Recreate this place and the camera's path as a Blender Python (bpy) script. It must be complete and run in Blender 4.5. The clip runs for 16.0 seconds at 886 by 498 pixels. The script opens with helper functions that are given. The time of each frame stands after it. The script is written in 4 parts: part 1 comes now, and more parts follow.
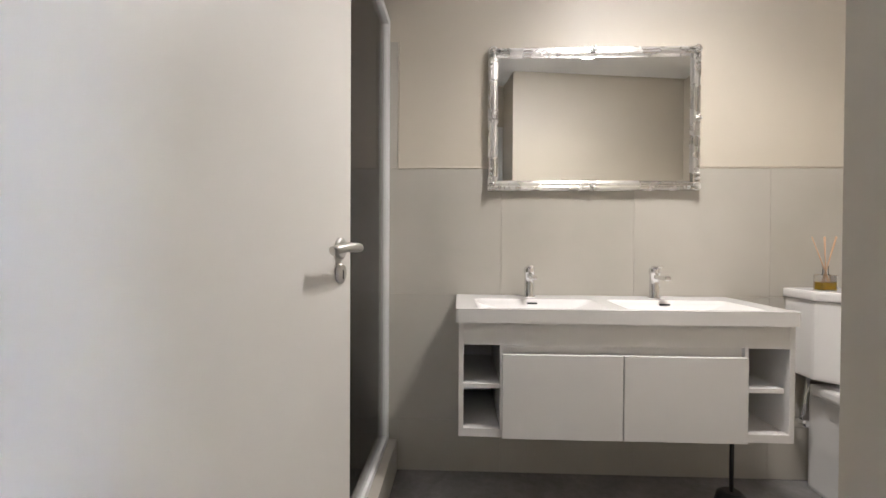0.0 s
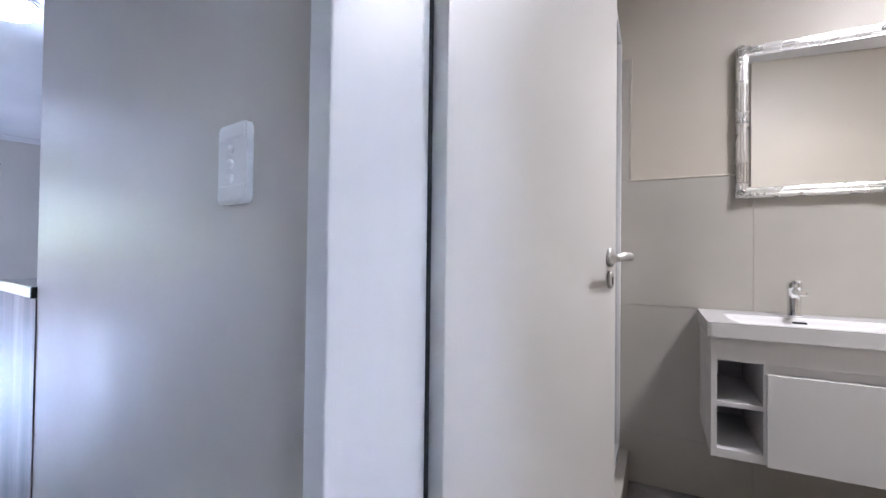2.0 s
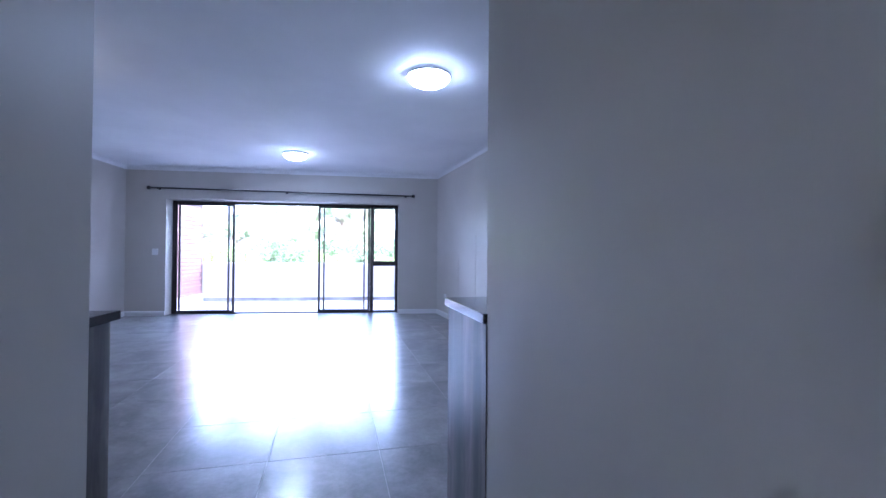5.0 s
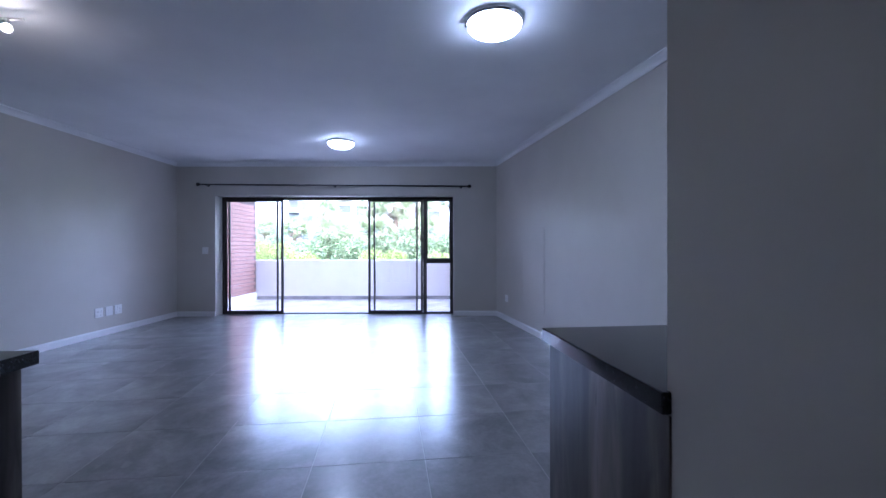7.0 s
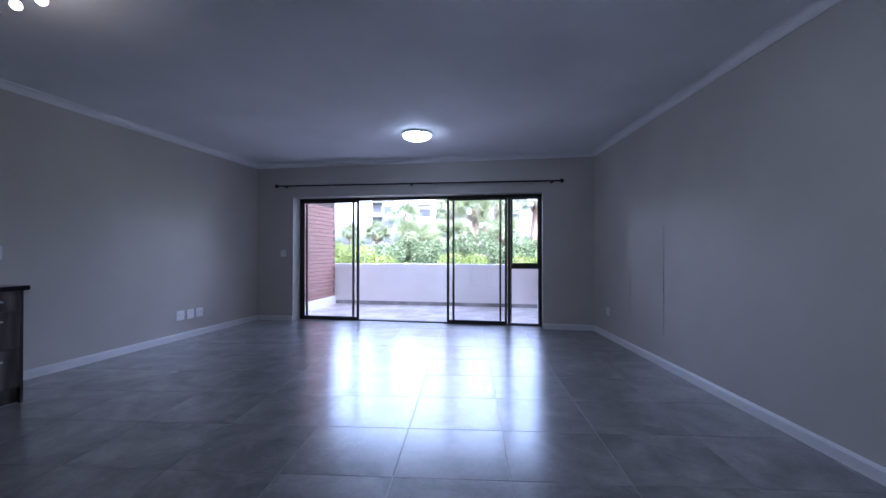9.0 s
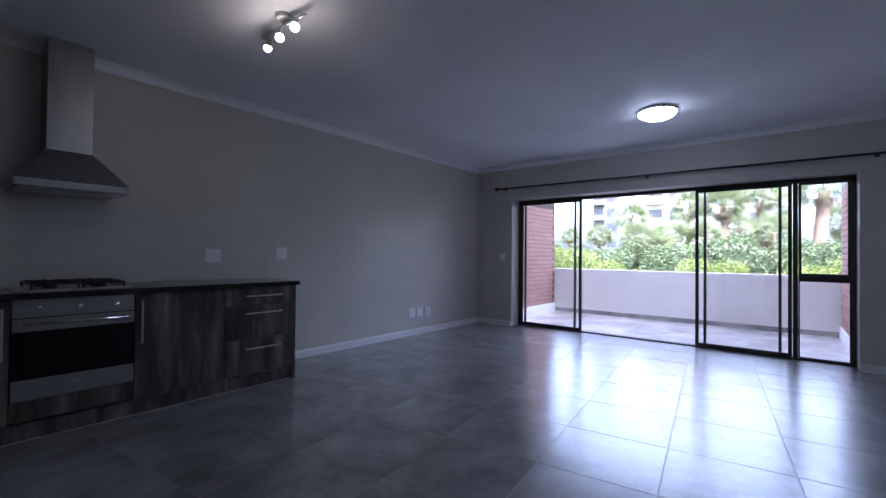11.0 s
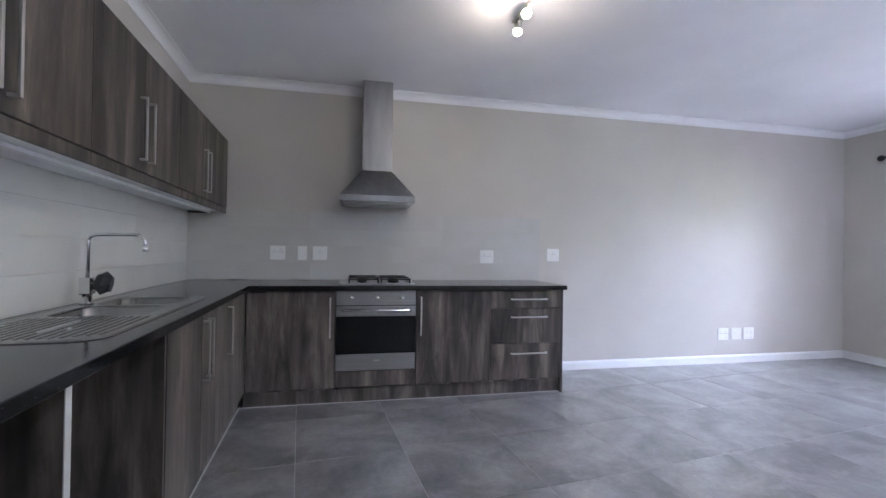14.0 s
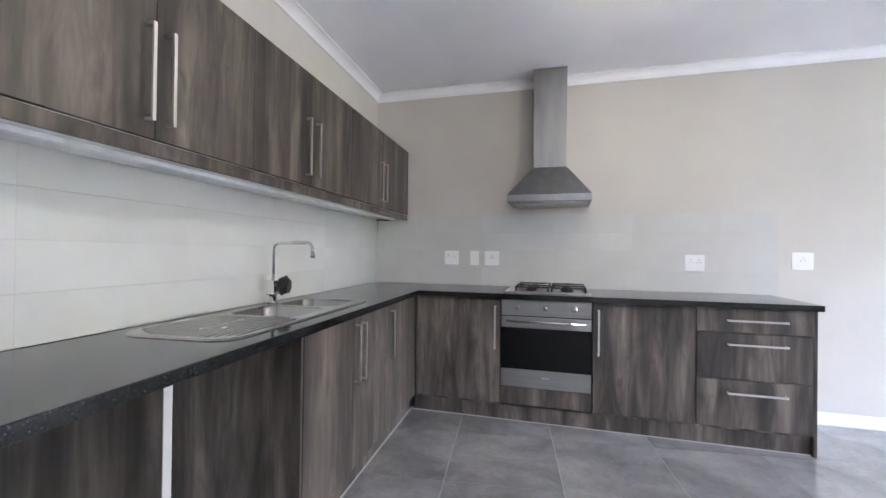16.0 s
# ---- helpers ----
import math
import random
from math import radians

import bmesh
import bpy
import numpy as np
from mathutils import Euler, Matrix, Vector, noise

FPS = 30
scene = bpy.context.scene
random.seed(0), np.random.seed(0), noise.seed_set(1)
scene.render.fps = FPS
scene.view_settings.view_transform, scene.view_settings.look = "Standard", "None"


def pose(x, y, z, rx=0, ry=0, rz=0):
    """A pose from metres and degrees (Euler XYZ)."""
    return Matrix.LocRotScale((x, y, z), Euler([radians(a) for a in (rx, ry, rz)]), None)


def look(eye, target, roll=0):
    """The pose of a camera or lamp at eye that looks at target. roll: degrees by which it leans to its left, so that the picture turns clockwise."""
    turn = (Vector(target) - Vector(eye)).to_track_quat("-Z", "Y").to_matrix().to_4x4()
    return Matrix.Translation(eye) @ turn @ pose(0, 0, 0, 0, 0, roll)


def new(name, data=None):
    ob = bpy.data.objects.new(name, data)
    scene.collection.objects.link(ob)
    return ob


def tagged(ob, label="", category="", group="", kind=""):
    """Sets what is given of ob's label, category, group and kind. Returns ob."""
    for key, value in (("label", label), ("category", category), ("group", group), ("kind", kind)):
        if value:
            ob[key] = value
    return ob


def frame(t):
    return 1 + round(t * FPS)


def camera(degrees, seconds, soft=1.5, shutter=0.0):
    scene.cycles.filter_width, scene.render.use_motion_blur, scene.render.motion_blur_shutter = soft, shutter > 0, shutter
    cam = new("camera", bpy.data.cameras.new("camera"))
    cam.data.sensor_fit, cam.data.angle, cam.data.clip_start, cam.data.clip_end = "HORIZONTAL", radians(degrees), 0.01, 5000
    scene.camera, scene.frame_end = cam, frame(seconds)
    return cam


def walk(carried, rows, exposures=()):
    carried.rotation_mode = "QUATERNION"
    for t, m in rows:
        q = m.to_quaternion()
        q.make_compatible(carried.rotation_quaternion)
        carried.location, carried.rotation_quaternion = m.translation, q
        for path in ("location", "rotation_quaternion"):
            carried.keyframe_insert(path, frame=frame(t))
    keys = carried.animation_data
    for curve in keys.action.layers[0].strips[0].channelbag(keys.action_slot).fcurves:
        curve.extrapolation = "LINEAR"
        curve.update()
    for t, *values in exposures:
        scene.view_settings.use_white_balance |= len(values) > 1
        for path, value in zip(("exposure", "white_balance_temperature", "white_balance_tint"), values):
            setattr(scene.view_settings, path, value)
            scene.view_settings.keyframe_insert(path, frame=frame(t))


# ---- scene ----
# ---- exposure of the clip's camera: seconds, stops, kelvin, tint ----
EXPOSURES = [
    (0.0, 5.0, 5400, 15), (1.0, 5.05, 5300, 16), (2.0, 5.05, 5000, 19), (2.5, 5.0, 4850, 22), (3.5, 4.95, 4700, 23),
    (4.5, 4.6, 4600, 22), (5.0, 4.2, 4600, 22), (7.3, 3.2, 4750, 22), (8.2, 2.9, 4850, 22), (10.3, 2.5, 5050, 22),
    (12.0, 2.65, 5250, 21), (12.5, 3.25, 5350, 20), (13.0, 3.85, 5450, 19), (13.5, 4.45, 5500, 18), (14.0, 4.8, 5600, 17), (15.0, 5.22, 5750, 16), (16.0, 5.68, 5850, 15),
]
cam = camera(92.5, 16.0, soft=1.5, shutter=0.0)
PATH = [
    (0.0, (0.784, 0.595, 1.057), (0.2, 2.508, 1.034), 0.3),
    (0.5, (0.81, 0.525, 1.06), (0.044, 2.373, 1.048), 0.2),
    (1.0, (0.789, 0.457, 1.052), (-0.172, 2.211, 1.058), 0.2),
    (1.5, (0.741, 0.388, 1.038), (-0.409, 2.024, 1.065), 0.7),
    (2.0, (0.674, 0.336, 1.046), (-0.651, 1.834, 1.076), 0.7),
    (2.5, (0.632, 0.279, 1.072), (-0.861, 1.609, 1.098), 0.8),
    (3.0, (0.596, 0.225, 1.086), (-1.046, 1.367, 1.109), 0.7),
    (3.5, (0.562, 0.175, 1.091), (-1.202, 1.117, 1.121), 0.9),
    (4.0, (0.516, 0.145, 1.105), (-1.345, 0.879, 1.129), 0.7),
    (4.5, (0.425, 0.141, 1.13), (-1.511, 0.644, 1.15), 0.7),
    (5.0, (0.322, 0.143, 1.142), (-1.661, 0.403, 1.163), 0.5),
    (5.2, (0.279, 0.141, 1.158), (-1.711, 0.339, 1.177), 0.7),
    (7.3, (-0.508, 0.111, 1.167), (-2.508, 0.108, 1.17), 0.2),
    (7.5, (-0.534, 0.08, 1.169), (-2.534, 0.07, 1.186), 0.7),
    (8.0, (-0.719, 0.059, 1.176), (-2.718, -0.007, 1.194), 0.7),
    (8.2, (-0.832, 0.063, 1.171), (-2.829, -0.041, 1.186), 0.5),
    (10.3, (-1.516, -0.116, 1.161), (-3.265, -1.086, 1.186), 0.4),
    (10.5, (-1.554, -0.118, 1.151), (-3.246, -1.185, 1.179), 0.5),
    (11.0, (-1.644, -0.218, 1.154), (-3.193, -1.482, 1.181), 0.6),
    (11.5, (-1.75, -0.31, 1.16), (-3.134, -1.753, 1.187), 0.7),
    (12.0, (-1.787, -0.386, 1.162), (-2.996, -1.979, 1.194), 0.7),
    (12.5, (-1.844, -0.411, 1.159), (-2.866, -2.131, 1.192), 0.7),
    (13.0, (-1.936, -0.391, 1.17), (-2.754, -2.216, 1.197), 0.7),
    (13.5, (-2.026, -0.394, 1.177), (-2.629, -2.3, 1.196), 0.9),
    (14.0, (-2.114, -0.466, 1.168), (-2.519, -2.425, 1.18), 0.9),
    (14.5, (-2.182, -0.595, 1.158), (-2.35, -2.588, 1.17), 0.9),
    (15.0, (-2.22, -0.695, 1.158), (-2.121, -2.693, 1.172), 0.9),
    (15.5, (-2.292, -0.744, 1.17), (-1.948, -2.715, 1.187), 0.7),
    (16.0, (-2.395, -0.767, 1.186), (-1.85, -2.691, 1.199), 0.7),
]
walk(cam, [(t, look(eye, aim, lean)) for t, eye, aim, lean in PATH], EXPOSURES)

# ---- sky and sun: bright overcast ----
world = bpy.data.worlds.new("overcast_sky")
scene.world = world
world.use_nodes = True
wn = world.node_tree
sky = wn.nodes.new("ShaderNodeTexSky")
sky.sky_type = "NISHITA"
sky.sun_disc = False
sky.sun_elevation, sky.sun_rotation = radians(52), radians(60)
sky.air_density, sky.dust_density, sky.ozone_density = 1.0, 6.0, 1.0
cloud_cover = wn.nodes.new("ShaderNodeHueSaturation")
cloud_cover.inputs["Saturation"].default_value, cloud_cover.inputs["Value"].default_value = 0.45, 2.2
wn.links.new(sky.outputs[0], cloud_cover.inputs["Color"])
wn.links.new(cloud_cover.outputs[0], wn.nodes["Background"].inputs[0])
wn.nodes["Background"].inputs[1].default_value = 0.15
sun = new("sun", bpy.data.lights.new("sun", "SUN"))
sun.data.energy, sun.data.angle, sun.data.color = 3.0, radians(12), (1.0, 0.95, 0.88)
sun.matrix_world = look((0, 0, 0), (-0.55, -0.4, -1.0))


# ---- helpers for building ----
def thing(name, m, label, category, group="", kind=""):
    ob = new(name)
    ob.matrix_world = m
    ob.empty_display_size = 0.1
    return tagged(ob, label, category, group, kind)


def mesh_of(bm, name, material):
    me = bpy.data.meshes.new(name)
    bm.normal_update()
    bm.to_mesh(me)
    bm.free()
    me.materials.append(material)
    return me


def part(name, bm, material, parent, label=""):
    ob = new(name, mesh_of(bm, name, material) if isinstance(bm, bmesh.types.BMesh) else bm)
    ob.parent = parent
    if label:
        ob["label"] = label
    return ob


def structure(name, bm, material, label, category, m=None):
    ob = new(name, mesh_of(bm, name, material))
    if m is not None:
        ob.matrix_world = m
    return tagged(ob, label, category, "", "structure")


def box(x0, x1, y0, y1, z0, z1, bevel=0.0, bm=None, seg=2):
    """A box; with a bevel its edges are rounded."""
    b = bmesh.new()
    vs = [b.verts.new((x, y, z)) for z in (z0, z1) for y in (y0, y1) for x in (x0, x1)]
    for f in ((0, 2, 3, 1), (4, 5, 7, 6), (0, 1, 5, 4), (2, 6, 7, 3), (0, 4, 6, 2), (1, 3, 7, 5)):
        b.faces.new([vs[i] for i in f])
    if bevel:
        bmesh.ops.bevel(b, geom=list(b.edges), offset=bevel, segments=seg, affect="EDGES", profile=0.6)
    return join(bm, b)


def join(bm, b):
    if bm is None:
        return b
    me = bpy.data.meshes.new("tmp")
    b.to_mesh(me)
    b.free()
    bm.from_mesh(me)
    bpy.data.meshes.remove(me)
    return bm


def tube(points, radius, sides=12, bm=None, taper=None, caps=True):
    """A round bar along points; taper gives a radius for each point."""
    b = bmesh.new()
    pts = [Vector(p) for p in points]
    rings = []
    side = None
    for i, p in enumerate(pts):
        d = (pts[min(i + 1, len(pts) - 1)] - pts[max(i - 1, 0)]).normalized()
        if side is None:
            side = d.orthogonal().normalized()
        side = (side - d * side.dot(d)).normalized()
        up = d.cross(side)
        r = taper[i] if taper else radius
        rings.append([b.verts.new(p + (side * math.cos(a) + up * math.sin(a)) * r) for a in [2 * math.pi * k / sides for k in range(sides)]])
    for ra, rb in zip(rings, rings[1:]):
        for k in range(sides):
            b.faces.new((ra[k], ra[(k + 1) % sides], rb[(k + 1) % sides], rb[k])).smooth = True
    if caps:
        b.faces.new(rings[0][::-1])
        b.faces.new(rings[-1])
    return join(bm, b)


def lathe(profile, sides=32, bm=None, m=None):
    """A turned shape round z from (radius, height) pairs."""
    b = bmesh.new()
    rings = [[b.verts.new((r * math.cos(a), r * math.sin(a), z)) for a in [2 * math.pi * k / sides for k in range(sides)]] for r, z in profile]
    for ra, rb in zip(rings, rings[1:]):
        for k in range(sides):
            b.faces.new((ra[k], ra[(k + 1) % sides], rb[(k + 1) % sides], rb[k])).smooth = True
    for ring, flip in ((rings[0], True), (rings[-1], False)):
        if flip:
            ring = ring[::-1]
        b.faces.new(ring)
    if m is not None:
        b.transform(m)
    return join(bm, b)


def prism(outline, z0, z1, bevel=0.0, bm=None):
    """An upright slab over a plan outline (counter-clockwise)."""
    b = bmesh.new()
    lo = [b.verts.new((x, y, z0)) for x, y in outline]
    hi = [b.verts.new((x, y, z1)) for x, y in outline]
    b.faces.new(lo[::-1])
    b.faces.new(hi)
    n = len(lo)
    for i in range(n):
        b.faces.new((lo[i], lo[(i + 1) % n], hi[(i + 1) % n], hi[i]))
    if bevel:
        bmesh.ops.bevel(b, geom=list(b.edges), offset=bevel, segments=2, affect="EDGES", profile=0.6)
    return join(bm, b)


def rounded(x0, x1, y0, y1, r, n=5):
    pts = []
    for cx, cy, a0 in ((x1 - r, y0 + r, -90), (x1 - r, y1 - r, 0), (x0 + r, y1 - r, 90), (x0 + r, y0 + r, 180)):
        pts += [(cx + r * math.cos(radians(a0 + 90 * k / n)), cy + r * math.sin(radians(a0 + 90 * k / n))) for k in range(n + 1)]
    return pts


# ---- materials ----
def material(name, color, rough=0.5, metal=0.0, spec=0.5):
    mat = bpy.data.materials.new(name)
    mat.use_nodes = True
    b = mat.node_tree.nodes["Principled BSDF"]
    b.inputs["Base Color"].default_value = (*color, 1)
    b.inputs["Roughness"].default_value = rough
    b.inputs["Metallic"].default_value = metal
    b.inputs["Specular IOR Level"].default_value = spec
    return mat


def node(mat, kind, **values):
    n = mat.node_tree.nodes.new(kind)
    for key, value in values.items():
        n.inputs[key].default_value = value
    return n


def link(mat, a, b):
    mat.node_tree.links.new(a, b)


def bsdf(mat):
    return mat.node_tree.nodes["Principled BSDF"]


def coords(mat, scale=(1, 1, 1), shift=True, space="Object"):
    """Object coordinates, moved by a random step for each object."""
    tc = node(mat, "ShaderNodeTexCoord")
    mp = node(mat, "ShaderNodeMapping")
    mp.inputs["Scale"].default_value = scale
    link(mat, tc.outputs[space], mp.inputs["Vector"])
    if shift:
        info = node(mat, "ShaderNodeObjectInfo")
        mul = node(mat, "ShaderNodeVectorMath")
        mul.operation = "SCALE"
        mul.inputs[0].default_value = (37.0, 19.0, 53.0)
        link(mat, info.outputs["Random"], mul.inputs["Scale"])
        link(mat, mul.outputs[0], mp.inputs["Location"])
    return mp.outputs[0]


def noise_tex(mat, vec, scale, detail=4.0, rough=0.55, distortion=0.0):
    n = node(mat, "ShaderNodeTexNoise", Scale=scale, Detail=detail, Roughness=rough, Distortion=distortion)
    link(mat, vec, n.inputs["Vector"])
    return n.outputs[0]


def ramp(mat, value, stops):
    r = node(mat, "ShaderNodeValToRGB")
    els = r.color_ramp.elements
    while len(els) < len(stops):
        els.new(0.5)
    for e, (p, c) in zip(els, stops):
        e.position, e.color = p, (*c, 1)
    link(mat, value, r.inputs[0])
    return r.outputs[0]


def mix(mat, fac, a, b, mode="MIX"):
    m = node(mat, "ShaderNodeMix")
    m.data_type, m.blend_type = "RGBA", mode
    for s, v in ((m.inputs[0], fac), (m.inputs[6], a), (m.inputs[7], b)):
        if isinstance(v, (int, float)):
            s.default_value = v
        elif isinstance(v, tuple):
            s.default_value = (*v, 1)
        else:
            link(mat, v, s)
    return m.outputs[2]


def bump(mat, height, strength, distance=0.01):
    b = node(mat, "ShaderNodeBump", Strength=strength, Distance=distance)
    link(mat, height, b.inputs["Height"])
    link(mat, b.outputs[0], bsdf(mat).inputs["Normal"])


def rough_map(mat, value, lo, hi):
    m = node(mat, "ShaderNodeMapRange")
    m.inputs["To Min"].default_value, m.inputs["To Max"].default_value = lo, hi
    link(mat, value, m.inputs[0])
    link(mat, m.outputs[0], bsdf(mat).inputs["Roughness"])


def paint(name, color, rough=0.6, vary=0.04, bumpy=0.06):
    mat = material(name, color, rough)
    v = coords(mat, shift=False)
    big = noise_tex(mat, v, 0.9, 3)
    dark = tuple(c * (1 - vary * 2) for c in color)
    lite = tuple(min(c * (1 + vary), 0.9) for c in color)
    link(mat, ramp(mat, big, [(0.3, dark), (0.7, lite)]), bsdf(mat).inputs["Base Color"])
    fine = noise_tex(mat, v, 140, 3)
    bump(mat, fine, bumpy, 0.004)
    rough_map(mat, noise_tex(mat, v, 6, 3), rough - 0.08, rough + 0.08)
    return mat


def laminate(name):
    """Grey-brown oak print, the grain running up."""
    mat = material(name, (0.12, 0.10, 0.09), 0.42)
    v = coords(mat, (6.5, 6.5, 0.55))
    band = noise_tex(mat, v, 1.1, 4, 0.55, 0.5)
    base = ramp(mat, band, [(0.30, (0.036, 0.029, 0.025)), (0.44, (0.088, 0.073, 0.063)), (0.56, (0.172, 0.143, 0.124)), (0.72, (0.262, 0.226, 0.200))])
    v2 = coords(mat, (90, 90, 2.6))
    grain = noise_tex(mat, v2, 1.0, 5, 0.7)
    streak = ramp(mat, grain, [(0.28, (0.72, 0.72, 0.72)), (0.62, (1.08, 1.07, 1.05))])
    col = mix(mat, 0.45, base, streak, "MULTIPLY")
    knot = noise_tex(mat, coords(mat, (7, 7, 3.0)), 1.3, 3, 0.5, 1.2)
    col = mix(mat, ramp(mat, knot, [(0.62, (0, 0, 0)), (0.74, (0.6, 0.6, 0.6))]), col, (0.050, 0.040, 0.036))
    smoke = noise_tex(mat, coords(mat, (7.5, 7.5, 1.3)), 1.5, 5, 0.62, 0.7)
    col = mix(mat, 0.9, col, ramp(mat, smoke, [(0.32, (0.22, 0.21, 0.205)), (0.5, (0.60, 0.585, 0.565)), (0.68, (1.15, 1.12, 1.08))]), "MULTIPLY")
    link(mat, col, bsdf(mat).inputs["Base Color"])
    rough_map(mat, grain, 0.34, 0.5)
    bump(mat, grain, 0.08, 0.002)
    return mat


def concrete_tile(name, tone=(1.0, 1.0, 1.0)):
    mat = material(name, (0.17, 0.165, 0.165), 0.3)
    v = coords(mat)
    cloud = noise_tex(mat, v, 2.3, 6, 0.62, 0.35)
    base = ramp(mat, cloud, [(p, tuple(c * k for c, k in zip(col3, tone))) for p, col3 in ((0.30, (0.125, 0.122, 0.126)), (0.5, (0.235, 0.229, 0.231)), (0.70, (0.365, 0.356, 0.353)))])
    fine = noise_tex(mat, v, 38, 5, 0.7)
    col = mix(mat, 0.55, base, ramp(mat, fine, [(0.3, (0.72, 0.72, 0.72)), (0.65, (1.1, 1.1, 1.1))]), "MULTIPLY")
    spots = noise_tex(mat, v, 9, 3, 0.5)
    col = mix(mat, ramp(mat, spots, [(0.62, (0, 0, 0)), (0.7, (0.35, 0.35, 0.35))]), col, (0.33, 0.32, 0.31))
    link(mat, col, bsdf(mat).inputs["Base Color"])
    rough_map(mat, cloud, 0.16, 0.26)
    bsdf(mat).inputs["Specular IOR Level"].default_value = 1.0
    bsdf(mat).inputs["Coat Weight"].default_value, bsdf(mat).inputs["Coat Roughness"].default_value = 0.7, 0.30
    bump(mat, fine, 0.06, 0.003)
    return mat


def granite(name):
    mat = material(name, (0.015, 0.015, 0.017), 0.09)
    v = coords(mat, shift=False)
    vo = node(mat, "ShaderNodeTexVoronoi", Scale=330.0)
    link(mat, v, vo.inputs["Vector"])
    fleck = ramp(mat, vo.outputs["Color"], [(0.62, (0.012, 0.012, 0.013)), (0.88, (0.030, 0.032, 0.034)), (0.98, (0.13, 0.135, 0.14))])
    cloud = noise_tex(mat, v, 30, 4)
    link(mat, mix(mat, 0.6, fleck, ramp(mat, cloud, [(0.3, (0.5, 0.5, 0.5)), (0.7, (1.3, 1.3, 1.3))]), "MULTIPLY"), bsdf(mat).inputs["Base Color"])
    rough_map(mat, cloud, 0.07, 0.14)
    return mat


def steel(name, color=(0.56, 0.56, 0.56), rough=0.3, along=(1.5, 160, 160)):
    mat = material(name, color, rough, 1.0)
    g = noise_tex(mat, coords(mat, along), 1.0, 3, 0.6)
    link(mat, ramp(mat, g, [(0.3, tuple(c * 0.86 for c in color)), (0.7, tuple(min(1, c * 1.1) for c in color))]), bsdf(mat).inputs["Base Color"])
    rough_map(mat, g, rough - 0.07, rough + 0.08)
    bump(mat, g, 0.03, 0.001)
    return mat


def glossy_tile(name, a, b, rough=0.18):
    mat = material(name, a, rough)
    v = coords(mat)
    n = noise_tex(mat, v, 2.5, 4, 0.5)
    link(mat, ramp(mat, n, [(0.3, a), (0.7, b)]), bsdf(mat).inputs["Base Color"])
    rough_map(mat, noise_tex(mat, v, 9, 3), rough - 0.05, rough + 0.07)
    bump(mat, noise_tex(mat, v, 4, 2), 0.03, 0.006)
    return mat


def leaf_material(name, a, b):
    """Leaves that let some light through."""
    mat = material(name, a, 0.55)
    nt = mat.node_tree
    geo = node(mat, "ShaderNodeNewGeometry")
    col = ramp(mat, geo.outputs["Random Per Island"], [(0.0, a), (1.0, b)])
    link(mat, col, bsdf(mat).inputs["Base Color"])
    thin = nt.nodes.new("ShaderNodeBsdfTranslucent")
    link(mat, col, thin.inputs[0])
    mx = nt.nodes.new("ShaderNodeMixShader")
    mx.inputs[0].default_value = 0.4
    link(mat, bsdf(mat).outputs[0], mx.inputs[1])
    link(mat, thin.outputs[0], mx.inputs[2])
    link(mat, mx.outputs[0], nt.nodes["Material Output"].inputs[0])
    return mat


def glowing(name, color, strength):
    mat = material(name, (0.8, 0.8, 0.8), 0.3)
    bsdf(mat).inputs["Emission Color"].default_value = (*color, 1)
    bsdf(mat).inputs["Emission Strength"].default_value = strength
    return mat


def clear_glass(name, rough=0.0, tint=(1, 1, 1)):
    mat = bpy.data.materials.new(name)
    mat.use_nodes = True
    nt = mat.node_tree
    nt.nodes.remove(nt.nodes["Principled BSDF"])
    tr = nt.nodes.new("ShaderNodeBsdfTransparent")
    tr.inputs[0].default_value = (*tint, 1)
    gl = nt.nodes.new("ShaderNodeBsdfGlossy")
    gl.inputs["Roughness"].default_value = rough
    fr = nt.nodes.new("ShaderNodeFresnel")
    fr.inputs[0].default_value = 1.45
    mx = nt.nodes.new("ShaderNodeMixShader")
    nt.links.new(fr.outputs[0], mx.inputs[0])
    nt.links.new(tr.outputs[0], mx.inputs[1])
    nt.links.new(gl.outputs[0], mx.inputs[2])
    nt.links.new(mx.outputs[0], nt.nodes["Material Output"].inputs[0])
    return mat


M_WALL = paint("greige_wall_paint", (0.585, 0.555, 0.505), 0.44, 0.04, 0.045)
M_CEIL = paint("white_ceiling_paint", (0.86, 0.86, 0.87), 0.7)
M_TRIM = paint("white_gloss_paint", (0.80, 0.80, 0.80), 0.35, 0.02, 0.03)
M_DOOR = paint("cream_door_paint", (0.74, 0.72, 0.68), 0.38, 0.02, 0.03)
M_BATHPAINT = paint("beige_bathroom_paint", (0.60, 0.55, 0.46), 0.5)
M_FLOOR = concrete_tile("grey_concrete_look_tile")
M_BATHFLOOR = concrete_tile("dark_bathroom_floor_tile")
M_GROUT = paint("pale_grey_grout", (0.42, 0.41, 0.40), 0.8)
M_WOOD = laminate("grey_brown_wood_laminate")
M_KICK = laminate("plinth_wood_laminate")
M_GRANITE = granite("speckled_black_granite")
M_STEEL = steel("brushed_stainless_steel", (0.52, 0.52, 0.515), 0.28)
M_SINK = steel("satin_sink_steel", (0.52, 0.52, 0.51), 0.25, (3, 3, 3))
M_OVENSTEEL = steel("dark_brushed_oven_steel", (0.36, 0.355, 0.35), 0.36)
M_HOOD = steel("brushed_hood_steel", (0.33, 0.33, 0.33), 0.36, (14, 14, 2))
M_NICKEL = material("satin_nickel", (0.60, 0.59, 0.57), 0.38, 1.0)
M_CHROME = material("polished_chrome", (0.80, 0.80, 0.81), 0.06, 1.0)
